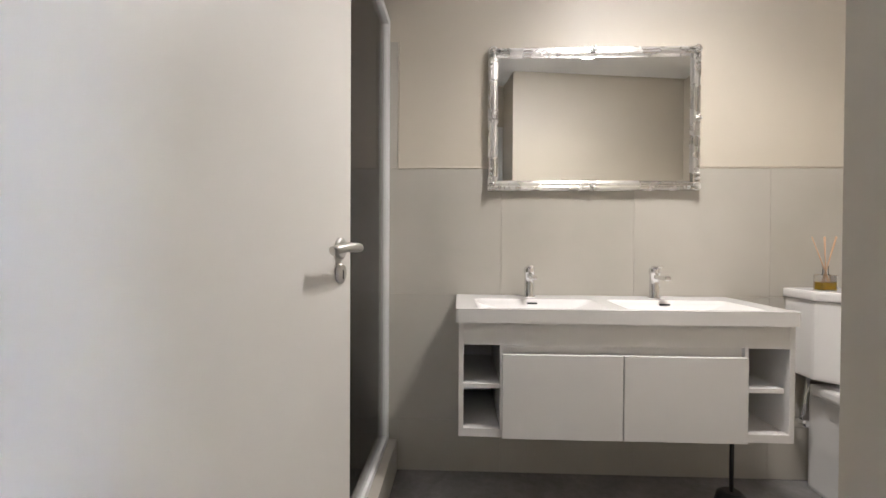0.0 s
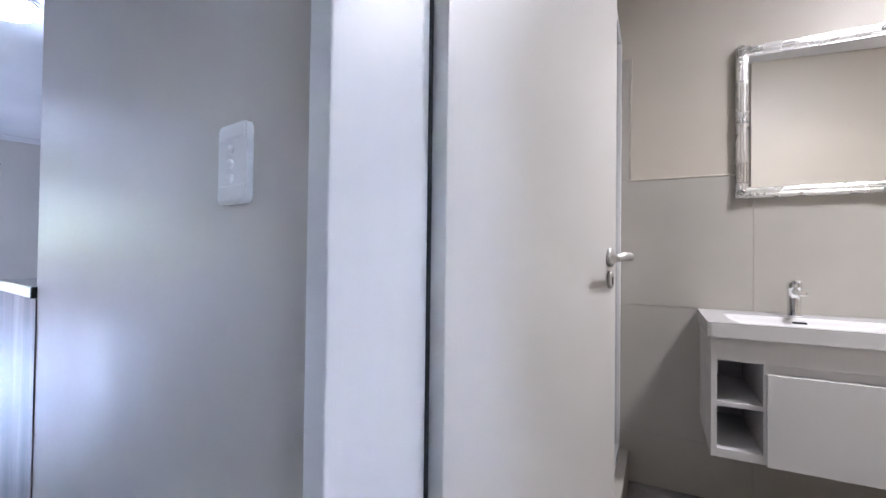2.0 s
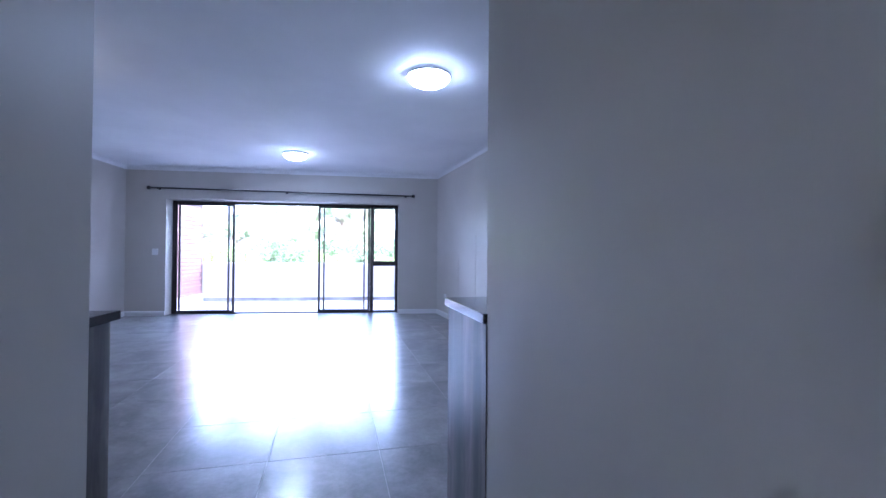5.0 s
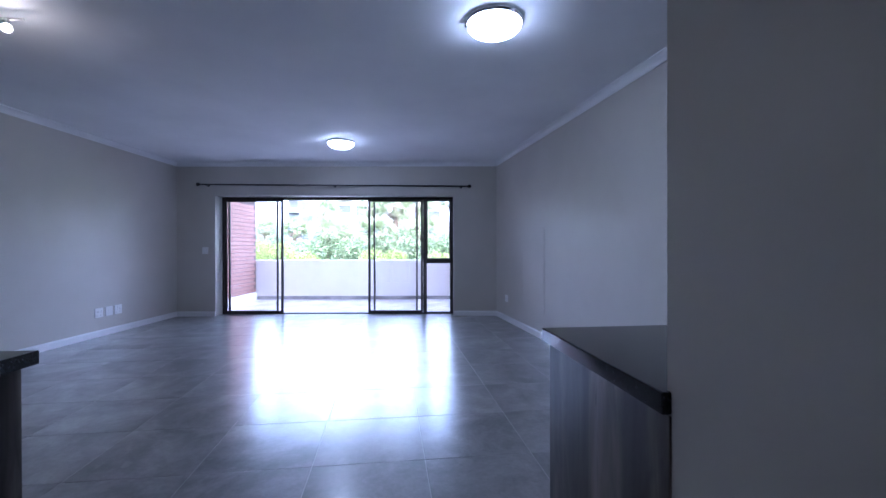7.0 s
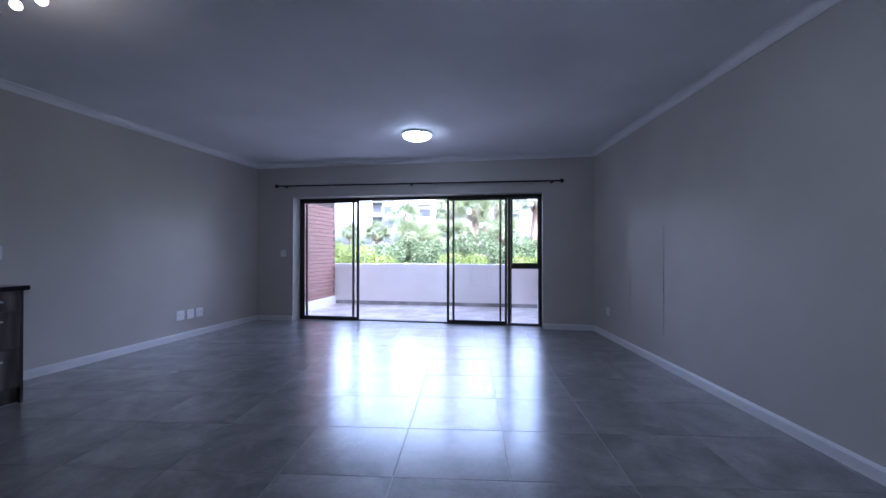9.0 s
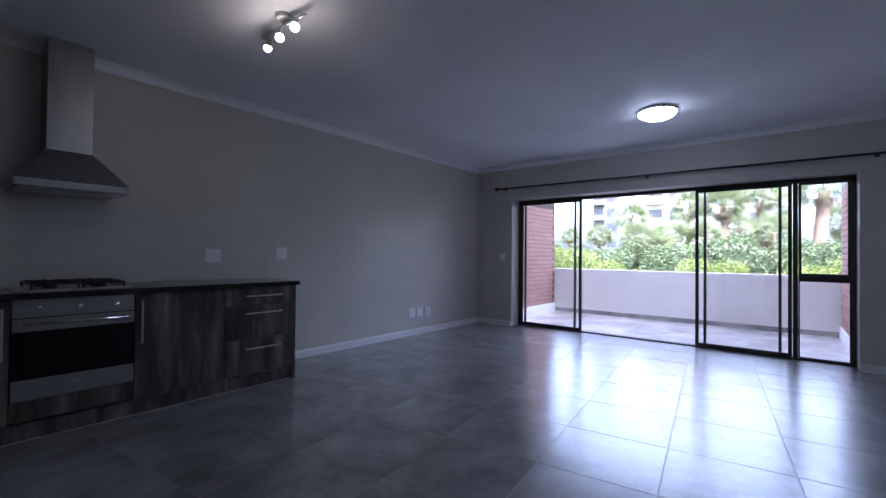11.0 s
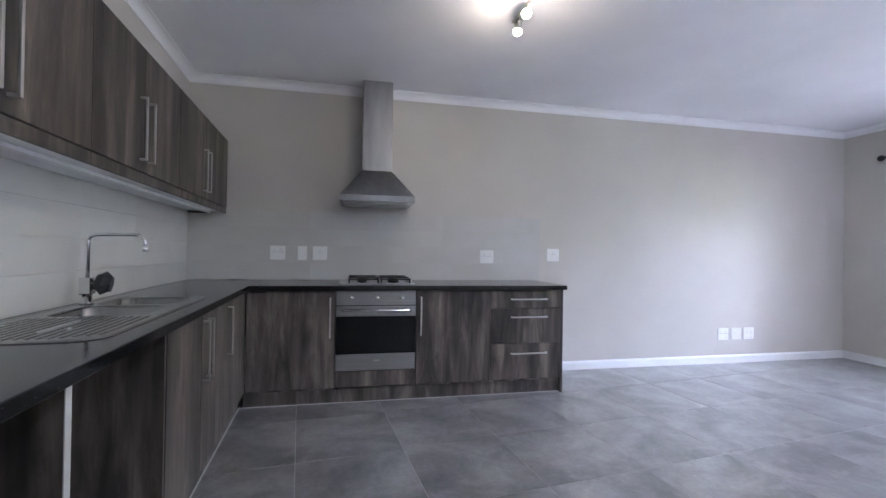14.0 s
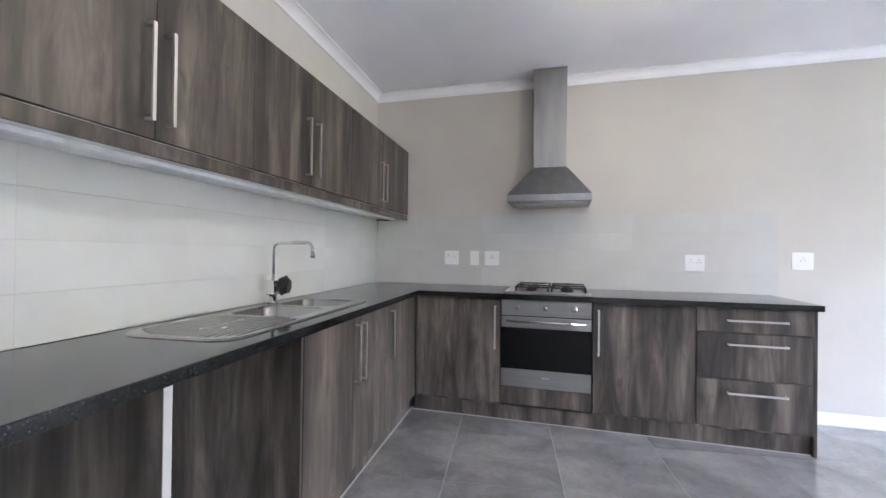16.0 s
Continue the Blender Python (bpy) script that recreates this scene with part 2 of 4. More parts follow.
M_SILVER = steel("antique_silver_leaf", (0.74, 0.73, 0.71), 0.27, (9, 9, 9))
M_PLASTIC = material("white_switch_plastic", (0.86, 0.86, 0.85), 0.28)
M_DARKHOLE = material("dark_pin_hole", (0.02, 0.02, 0.02), 0.6)
M_IRON = paint("matt_black_cast_iron", (0.018, 0.018, 0.018), 0.55)
M_BLACKGLASS = material("black_oven_glass", (0.004, 0.004, 0.005), 0.06, 0.0, 0.3)
M_ALU = paint("dark_bronze_aluminium", (0.030, 0.024, 0.022), 0.4, 0.05, 0.02)
M_ROD = paint("black_curtain_rod", (0.022, 0.020, 0.020), 0.35)
M_GLASS = clear_glass("clear_window_glass")
M_SHOWERGLASS = clear_glass("grey_shower_glass", 0.02, (0.95, 0.95, 0.93))
M_MIRROR = material("mirror_silver", (0.86, 0.87, 0.86), 0.01, 1.0)
M_SPLASH = glossy_tile("pale_grey_splashback_tile", (0.57, 0.565, 0.535), (0.63, 0.625, 0.60))
M_BATHTILE = glossy_tile("warm_grey_bathroom_tile", (0.44, 0.42, 0.37), (0.50, 0.475, 0.425), 0.3)
M_CERAMIC = material("white_glazed_ceramic", (0.80, 0.79, 0.78), 0.08)
M_VANITY = paint("white_gloss_lacquer", (0.78, 0.77, 0.76), 0.18, 0.01, 0.01)
M_BRICK = glossy_tile("red_face_brick", (0.27, 0.140, 0.112), (0.36, 0.205, 0.170), 0.8)
M_MORTAR = paint("grey_mortar", (0.07, 0.045, 0.04), 0.9)
M_PLASTER = paint("off_white_balcony_plaster", (0.72, 0.69, 0.67), 0.8)
M_BALCTILE = concrete_tile("balcony_floor_tile", (2.1, 2.0, 1.95))
M_DOME = glowing("lit_opal_glass", (0.93, 0.97, 1.0), 2.7)
M_SPOT = glowing("lit_spot_lens", (1.0, 0.90, 0.70), 3.5)
M_BATHLAMP = glowing("lit_warm_diffuser", (1.0, 0.88, 0.72), 2.0)
M_OIL = material("amber_scented_oil", (0.55, 0.36, 0.03), 0.1)
M_REED = paint("pale_reed", (0.55, 0.36, 0.22), 0.7)
M_RUBBER = paint("black_plastic", (0.02, 0.02, 0.022), 0.4)
M_BARK = paint("palm_bark", (0.17, 0.11, 0.075), 0.9, 0.3, 0.6)
M_LEAF = leaf_material("broad_leaves", (0.045, 0.075, 0.030), (0.15, 0.18, 0.075))
M_PALM = leaf_material("palm_fronds", (0.09, 0.13, 0.055), (0.24, 0.25, 0.13))
M_DEADPALM = leaf_material("dry_palm_skirt", (0.12, 0.09, 0.06), (0.21, 0.165, 0.11))
M_SHRUB = leaf_material("yellow_green_shrub_leaves", (0.11, 0.155, 0.028), (0.28, 0.31, 0.075))
M_GROUND = paint("dry_lawn", (0.11, 0.13, 0.06), 0.95, 0.2, 0.2)
M_TOWER = paint("grey_tower_render", (0.085, 0.085, 0.10), 0.8)
M_PALE = paint("pale_apartment_render", (0.36, 0.335, 0.32), 0.8)
M_PANE = material("far_window_pane", (0.03, 0.032, 0.04), 0.3)

# ---- plan ----
SOUTH, NORTH, WEST, TOP = -4.394, 1.085, -7.73, 2.63
NTURN = 10.1  # the plain wall's turn
BATHTOP = 2.43
KIT = 3.9
ks, kc = math.sin(radians(KIT)), math.cos(radians(KIT))
K = Matrix(((-ks, -kc, 0, -0.724), (kc, -ks, 0, SOUTH), (0, 0, 1, 0), (0, 0, 0, 1)))  # x along the sink wall, y out of it
N = Matrix.Translation((-0.0393, 0.3499, 0)) @ pose(0, 0, 0, 0, 0, 2.233)  # passage, door and bathroom
B = N @ Matrix.Translation((0.7, 0.5, 0)) @ pose(0, 0, 0, 0, 0, 12.48) @ Matrix.Translation((-0.7, -0.5, 0))  # bathroom
T = pose(-2.412, -2.968, 0, 0, 0, 6.9)  # floor tiling
ID = Matrix.Identity(4)


def north(x):
    """The plain long wall runs askew to the sliding door."""
    return NORTH + math.tan(radians(NTURN)) * (x - WEST)


def kpt(u, v):
    p = K @ Vector((u, v, 0))
    return p.x, p.y


# floors
floor = structure("floor", box(-8.06, 3.2, -4.6, 2.6, -0.12, -0.0018), M_GROUT, "grey concrete-look porcelain tile floor with pale grout", "floor")
structure("floor_bathroom", prism([(-1.05, 0.42), (0.3, 0.40), (1.135, 0.46), (3.2, 0.62), (3.2, 3.6), (-1.05, 3.2)], -0.06, 0.002), M_BATHFLOOR, "dark grey tiled bathroom floor", "floor", N)
# unseen mass added over the roof to keep the sun off the balcony
structure("sun_blocking_storeys", box(-8.06, 3.2, -4.6, 4.2, TOP + 0.2, 12.0), M_PLASTER, "unseen plastered block added above the flat to shade the balcony", "building")
structure("ceiling", box(-8.06, 3.2, -4.6, 4.2, TOP, TOP + 0.198), M_CEIL, "smooth white painted ceiling", "ceiling")
structure("ceiling_bathroom", prism([(-0.86, 0.375), (0.30, 0.385), (1.16, 0.45), (1.14, 0.78), (2.9, 0.92), (2.9, 3.3), (-0.86, 2.6)], BATHTOP, BATHTOP + 0.03), M_CEIL, "lowered white bathroom ceiling", "ceiling", N)

# living room and kitchen walls
wall_south = structure("wall_south", box(-8.06, -0.5, SOUTH - 0.22, SOUTH, 0, TOP), M_WALL, "greige painted long wall behind the hob", "wall")
DY0, DY1, DTOP = -3.735, 0.345, 2.065
bm = box(-8.06, WEST, SOUTH, DY0, 0, TOP)
box(-8.06, WEST, DY1, NORTH, 0, TOP, bm=bm)
box(-8.06, WEST, DY0, DY1, DTOP, TOP, bm=bm)
structure("wall_west", bm, M_WALL, "greige painted wall round the sliding door", "wall")
structure("wall_north", prism([(-8.06, NORTH - 0.05), (WEST, NORTH), (-0.9, north(-0.9)), (-0.9, north(-0.9) + 0.25), (-8.06, NORTH + 0.25)], 0, TOP), M_WALL, "plain greige painted wall with hairline seams", "wall")
wall_sink = structure("wall_sink", box(-0.3, 3.525, -0.2, 0, 0, TOP), M_WALL, "greige painted wall behind the sink", "wall", K)
structure("wall_passage_south", box(3.525, 3.725, -3.6, 0, 0, TOP), M_WALL, "greige painted passage wall", "wall", K)
structure("wall_passage_north", prism([(-1.08, 0.18), (0.303, 0.255), (0.296, 0.40), (-1.09, 0.36)], 0, TOP), M_WALL, "greige painted wall with the light switch", "wall", N)
structure("wall_niche", prism([(-1.09, 0.36), (-0.9, 0.367), (-0.9, 2.15), (-1.21, 2.15)], 0, TOP), M_WALL, "greige wall behind the tall cabinet", "wall", N)
# unseen end wall; its opening is added to let daylight into the passage
end = box(2.7, 2.9, -1.2, -0.60, 0, TOP)
box(2.7, 2.9, -0.22, 0.6, 0, TOP, bm=end)
box(2.7, 2.9, -0.60, -0.22, 0, 1.5, bm=end)
box(2.7, 2.9, -0.60, -0.22, 1.92, TOP, bm=end)
structure("wall_passage_end", end, M_WALL, "greige painted end wall of the passage with an unseen opening added for daylight", "wall", N)
# bathroom walls
structure("wall_bathroom_nib", prism([(1.175, 0.307), (3.2, 0.456), (3.2, 0.92), (1.135, 0.77)], 0, TOP), M_BATHPAINT, "beige painted wall beside the bathroom door", "wall", N)
structure("wall_door_head", prism([(0.303, 0.235), (1.175, 0.300), (1.165, 0.455), (0.296, 0.392)], 2.075, TOP), M_BATHPAINT, "painted wall over the bathroom door", "wall", N)
wall_bath = structure("wall_bathroom_back", box(-0.8, 3.0, 2.155, 2.35, 0, TOP), M_BATHPAINT, "beige painted bathroom wall, tiled below", "wall", B)
structure("wall_bathroom_west", box(-0.62, -0.45, 0.72, 2.155, 0, TOP), M_BATHTILE, "tiled shower wall", "wall", B)
structure("wall_bathroom_east", box(2.62, 2.8, 0.2, 2.155, 0, TOP), M_BATHPAINT, "beige painted bathroom side wall", "wall", B)


# skirting and cornice
def skirting(name, a, b, height=0.085, thick=0.016):
    """A skirting board from a to b, with the room on its left."""
    a, b = Vector((*a, 0)), Vector((*b, 0))
    d = (b - a).normalized()
    n = Vector((-d.y, d.x, 0))
    bm = bmesh.new()
    prof = [(0, 0), (thick, 0), (thick, height - 0.018), (thick * 0.6, height - 0.006), (thick * 0.35, height), (0, height)]
    ends = [[bm.verts.new(p + n * u + Vector((0, 0, w))) for u, w in prof] for p in (a, b)]
    m = len(prof)
    for i in range(m):
        bm.faces.new((ends[0][i], ends[0][(i + 1) % m], ends[1][(i + 1) % m], ends[1][i]))
    bm.faces.new(ends[0][::-1])
    bm.faces.new(ends[1])
    bmesh.ops.recalc_face_normals(bm, faces=bm.faces)
    structure(name, bm, M_TRIM, "white painted skirting board", "skirting")


def cornice(name, a, b):
    """A coved cornice from a to b, with the room on its left."""
    a, b = Vector((*a, TOP)), Vector((*b, TOP))
    d = (b - a).normalized()
    n = Vector((-d.y, d.x, 0))
    prof = [(0, 0), (0.066, 0), (0.066, -0.008)]
    prof += [(0.066 - 0.058 * math.sin(radians(k * 18)), -0.008 - 0.050 * (1 - math.cos(radians(k * 18)))) for k in range(1, 6)]
    prof += [(0.008, -0.066), (0, -0.066)]
    bm = bmesh.new()
    ends = [[bm.verts.new(p + n * u + Vector((0, 0, w))) for u, w in prof] for p in (a, b)]
    m = len(prof)
    for i in range(m):
        bm.faces.new((ends[0][i], ends[0][(i + 1) % m], ends[1][(i + 1) % m], ends[1][i]))
    bm.faces.new(ends[0][::-1])
    bm.faces.new(ends[1])
    bmesh.ops.recalc_face_normals(bm, faces=bm.faces)
    structure(name, bm, M_CEIL, "white coved plaster cornice", "cornice")


skirting("baseboard_south", (WEST + 0.016, SOUTH), (-3.842, SOUTH))
skirting("baseboard_west_a", (WEST, DY0), (WEST, SOUTH))
skirting("baseboard_west_b", (WEST, NORTH - 0.016), (WEST, DY1))
skirting("baseboard_north", (-1.80, north(-1.80)), (WEST, NORTH))
cornice("trim_cornice_south", (WEST, SOUTH), (-0.70, SOUTH))
cornice("trim_cornice_west", (WEST, NORTH), (WEST, SOUTH))
cornice("trim_cornice_north", (-1.15, north(-1.15)), (WEST, NORTH))
cornice("trim_cornice_east", kpt(0, 0), kpt(3.725, 0))
for i, (sx, z0, z1) in enumerate(((-5.8, 0.32, 1.42), (-6.55, 0.35, 1.1))):
    structure("trim_seam_%d" % (i + 1), box(0, 0.012, -0.004, 0.001, z0, z1), M_WALL, "hairline filled seam in the wall", "seam", pose(sx, north(sx), 0, 0, 0, NTURN))

# ---- sliding door to the balcony ----
door_1 = thing("door_1", ID, "dark bronze aluminium sliding door with clear panes, standing open", "sliding door", "", "structure")
FX0, FX1 = -8.07, -7.965
fr = box(FX0, FX1, DY0, DY0 + 0.04, 0, DTOP, 0.004)
box(FX0, FX1, DY1 - 0.04, DY1, 0, DTOP, 0.004, fr)
box(FX0, FX1, DY0, DY1, DTOP - 0.045, DTOP, 0.004, fr)
box(FX0, FX1, DY0, DY1, -0.002, 0.018, 0.003, fr)
part("door_frame", fr, M_ALU, door_1)
part("mullion", box(FX0 - 0.004, FX1 + 0.004, -0.185, -0.138, 0.018, DTOP - 0.045, 0.004), M_ALU, door_1)
part("transom", box(FX0, FX1 + 0.006, -0.135, DY1 - 0.04, 0.905, 0.955, 0.004), M_ALU, door_1)


def sash(name, x, y0, y1, z0, z1, w, handle=None):
    s = thing(name, ID, "", "")
    s.parent = door_1
    b = box(x - 0.018, x + 0.018, y0, y0 + w, z0, z1, 0.003)
    box(x - 0.018, x + 0.018, y1 - w, y1, z0, z1, 0.003, b)
    box(x - 0.018, x + 0.018, y0 + w, y1 - w, z0, z0 + w, 0.003, b)
    box(x - 0.018, x + 0.018, y0 + w, y1 - w, z1 - w, z1, 0.003, b)
    if handle is not None:
        box(x + 0.018, x + 0.034, handle - 0.012, handle + 0.012, 0.96, 1.16, 0.004, b)
    part("sash_frame", b, M_ALU, s)
    g = part("pane", box(x - 0.003, x + 0.003, y0 + w - 0.004, y1 - w + 0.004, z0 + w - 0.004, z1 - w + 0.004), M_GLASS, s)
    g.visible_shadow = False
    return s


for o in (sash("leaf", -7.99, DY0 + 0.035, -2.665, 0.02, DTOP - 0.04, 0.038, -2.69), sash("leaf", -8.045, DY0 + 0.075, -2.775, 0.02, DTOP - 0.04, 0.03),
          sash("leaf", -7.99, -1.16, -0.19, 0.02, DTOP - 0.04, 0.038, -1.137), sash("leaf", -8.045, -1.075, -0.285, 0.02, DTOP - 0.04, 0.03),
          sash("awning_sash", -8.0, -0.135, DY1 - 0.04, 0.955, DTOP - 0.045, 0.028), sash("fixed_light", -8.0, -0.135, DY1 - 0.04, 0.018, 0.905, 0.014)):
    pass

# curtain rod
rod = thing("curtain_rod", pose(-7.65, -1.685, 2.23, -0.45), "black metal curtain rod with ball finials on brackets", "curtain rod")
part("rod", tube([(0, -2.27, 0), (0, 2.27, 0)], 0.0125, 12), M_ROD, rod)
for y in (-2.30, 2.30):
    part("finial", lathe([(0.004, -0.034), (0.02, -0.026), (0.03, -0.008), (0.031, 0.006), (0.022, 0.024), (0.004, 0.034)], 16, None, Matrix.Translation((0, y, 0)) @ pose(0, 0, 0, 90)), M_ROD, rod)
for y in (-2.16, 0.0, 2.16):
    b = tube([(-0.078, y, -0.004), (-0.03, y, -0.006), (0, y, -0.016)], 0.007, 8)
    b = lathe([(0.024, 0), (0.024, 0.006), (0.012, 0.010)], 16, b, Matrix.Translation((-0.08, y, -0.004)) @ pose(0, 0, 0, 0, 90))
    tube([(-0.0, y, -0.018), (0.016, y, -0.004), (0.014, y, 0.012)], 0.005, 8, b)
    part("bracket", b, M_ROD, rod)


# ---- sockets and switches ----
def plate(w, h):
    """A wall plate lying in the x-z plane, its face towards -y at y = -0.011."""
    body = prism(rounded(-w / 2, w / 2, -h / 2, h / 2, 0.008), 0.0, 0.010, 0.002)
    body.transform(pose(0, 0, 0, 90))
    return body


def wall_plate(name, m, w, h, label, category, pins=(), rockers=(), cover=None, group=""):
    t = thing(name, m, label, category, group)
    part("faceplate", plate(w, h), M_PLASTIC, t)
    for x, z in pins:
        hole = lathe([(0.0032, -0.002), (0.0032, 0.0008)], 10, None, Matrix.Translation((x, -0.0105, z)) @ pose(0, 0, 0, 90))
        part("pin_hole", hole, M_DARKHOLE, t)
    for x, z, rw, rh in rockers:
        part("rocker", box(x - rw / 2, x + rw / 2, -0.016, -0.009, z - rh / 2, z + rh / 2, 0.002), M_PLASTIC, t)
    if cover:
        x, z, cw, ch = cover
        part("cover_cap", box(x - cw / 2, x + cw / 2, -0.0118, -0.009, z - ch / 2, z + ch / 2, 0.0025), M_PLASTIC, t)
    return t


def on_south(x, z):
    return pose(x, SOUTH, z, 0, 0, 180)


def pin3(x, z):
    return [(x, z + 0.011), (x - 0.011, z - 0.009), (x + 0.011, z - 0.009)]


dbl = pin3(-0.028, 0.014) + pin3(0.028, 0.014)
def on_tiles(x, z):
    return pose(x, SOUTH + 0.0065, z, 0, 0, 180)


wall_plate("double_socket", on_tiles(-1.452, 1.136), 0.125, 0.122, "white double plug socket over the worktop", "socket", dbl, [(-0.03, -0.036, 0.018, 0.026), (0.03, -0.036, 0.018, 0.026)], None, "worktop sockets")
wall_plate("isolator_switch", on_tiles(-1.657, 1.136), 0.075, 0.122, "white narrow isolator switch with one rocker", "switch", (), [(0, 0.0, 0.02, 0.036)])
wall_plate("double_socket", on_tiles(-1.807, 1.136), 0.122, 0.122, "white plug socket with three pin holes", "socket", pin3(0, 0.012), [(0.03, -0.036, 0.018, 0.026)], None, "worktop sockets")
wall_plate("double_socket", on_tiles(-3.355, 1.124), 0.132, 0.124, "white double plug socket on the splashback", "socket", dbl, [(-0.03, -0.036, 0.018, 0.026), (0.03, -0.036, 0.018, 0.026)], None, "worktop sockets")
wall_plate("single_socket", on_south(-4.045, 1.150), 0.128, 0.124, "white plug socket beside the end of the worktop", "socket", pin3(0.0, 0.012), [(-0.03, -0.036, 0.018, 0.026)])
wall_plate("double_socket", on_south(-6.066, 0.316), 0.130, 0.125, "white double plug socket low on the wall", "socket", dbl, [(-0.03, -0.036, 0.018, 0.026), (0.03, -0.036, 0.018, 0.026)], None, "low wall sockets")
wall_plate("aerial_socket", on_south(-6.238, 0.316), 0.122, 0.125, "white aerial and telephone outlet low on the wall", "socket", [(-0.02, 0.01), (0.02, 0.01)], (), None, "low wall sockets")
wall_plate("double_socket", on_south(-6.400, 0.316), 0.130, 0.125, "white double plug socket low on the wall", "socket", dbl, [(-0.03, -0.036, 0.018, 0.026), (0.03, -0.036, 0.018, 0.026)], None, "low wall sockets")
wall_plate("balcony_switch", pose(WEST, -3.905, 1.128, 0, 0, 90), 0.095, 0.112, "white light switch beside the sliding door", "switch", (), [(0, 0, 0.02, 0.04)])
wall_plate("single_socket", pose(-7.2, north(-7.2), 0.36, 0, 0, NTURN), 0.11, 0.105, "white plug socket low on the plain wall", "socket", pin3(0, 0.01), ())
sw = wall_plate("light_switch", N @ pose(0.096, 0.2437, 1.173, 0, 0, 3.1), 0.078, 0.114, "white plastic light switch with three round buttons", "switch", (), (), (0, -0.0425, 0.066, 0.024))
for i in range(3):
    part("button", lathe([(0.0068, 0), (0.0066, 0.003), (0.005, 0.0052), (0.002, 0.0060)], 16, None, Matrix.Translation((-0.002, -0.0095, 0.020 - 0.0205 * i)) @ pose(0, 0, 0, 90)), M_PLASTIC, sw)
part("top_cap", box(-0.033, 0.033, -0.0115, -0.009, 0.036, 0.053, 0.0012), M_PLASTIC, sw)


# ---- ceiling lights ----
def dome_light(x, y):
    t = thing("ceiling_light", pose(x, y, TOP), "round opal glass ceiling light, lit, with a thin metal rim", "ceiling light", "dome ceiling lights")
    part("base", lathe([(0.185, 0.001), (0.188, -0.018), (0.178, -0.03), (0.12, -0.03)], 48), M_CHROME, t)
    part("diffuser", lathe([(0.176, -0.028), (0.172, -0.045), (0.155, -0.066), (0.12, -0.085), (0.07, -0.098), (0.004, -0.103)], 48), M_DOME, t)
    for a in (30, 150, 270):
        c = Vector((0.18 * math.cos(radians(a)), 0.18 * math.sin(radians(a)), -0.03))
        part("clip", box(c.x - 0.012, c.x + 0.012, c.y - 0.012, c.y + 0.012, c.z - 0.012, c.z + 0.008, 0.003), M_CHROME, t)


dome_light(-3.17, 0.47)
dome_light(-6.27, -1.24)
spots = thing("spot_bar", pose(-3.034, -2.65, TOP), "steel ceiling spot bar with three lit spotlights", "spotlight")
part("rose", lathe([(0.05, 0), (0.05, -0.024), (0.034, -0.030), (0.004, -0.030)], 24), M_NICKEL, spots)
part("stem", tube([(0, 0, -0.02), (0, 0, -0.070)], 0.008, 10), M_NICKEL, spots)
part("bar", tube([(-0.010, 0.235, -0.070), (0.008, -0.235, -0.070)], 0.009, 10), M_NICKEL, spots)
for dx, dy, aim in ((0.012, 0.145, (0.36, 0.74, -0.56)), (0.006, -0.030, (0.34, 0.62, -0.71)), (-0.010, -0.205, (0.22, 0.34, -0.91))):
    aim = Vector(aim).normalized()
    m = Matrix.Translation((dx, dy, -0.122)) @ aim.to_track_quat("Z", "Y").to_matrix().to_4x4()
    head = part("head", lathe([(0.004, -0.062), (0.013, -0.060), (0.020, -0.050), (0.022, -0.020), (0.027, 0.018), (0.030, 0.030), (0.027, 0.030), (0.0235, 0.016)], 24, None, m), M_NICKEL, spots)
    part("lens", lathe([(0.0255, 0.020), (0.023, 0.025), (0.004, 0.027)], 24, None, m), M_SPOT, head)
    part("arm", tube([(dx, dy + 0.012, -0.070), (dx, dy, -0.118)], 0.005, 8), M_NICKEL, head)
    lamp = new("spot_lamp", bpy.data.lights.new("spot_lamp", "POINT"))
    lamp.data.energy, lamp.data.shadow_soft_size, lamp.data.color = 0.15, 0.024, (1.0, 0.82, 0.58)
    lamp.location = spots.matrix_world @ (m @ Vector((0, 0, 0.085)))


# ---- kitchen ----
def bar_handle(name, length, upright, parent, at):
    """A flat steel bow handle with square ends, its bar 32 mm off the door; faces +y."""
    x, y, z = at
    h, w, t = length / 2, 0.006, 0.007
    b = bmesh.new()
    for lo, hi, y0, y1 in ((-h, h, y + 0.025, y + 0.025 + t), (-h, -h + t * 1.4, y, y + 0.0255), (h - t * 1.4, h, y, y + 0.0255)):
        if upright:
            box(x - w, x + w, y0, y1, z + lo, z + hi, 0.0012, b)
        else:
            box(x + lo, x + hi, y0, y1, z - w, z + w, 0.0012, b)
    return part(name, b, M_NICKEL, parent, "brushed steel bow handle")


def front(parent, name, x0, x1, z0, z1, y, thick=0.018):
    return part(name, box(x0 + 0.0015, x1 - 0.0015, y - thick, y, z0 + 0.0015, z1 - 0.0015, 0.0015), M_WOOD, parent)


HY = -3.768 - SOUTH  # cabinet fronts stand this far out of the hob wall
HOB = Matrix.Translation((0, SOUTH, 0))


def hob_unit(name, x0, x1, label, category):
    t = thing(name, HOB @ Matrix.Translation((0, 0, 0)), label, category, "hob wall base units")
    part("body", box(x0 + 0.001, x1 - 0.001, 0.002, HY - 0.0195, 0.11, 0.862), M_WOOD, t)
    return t


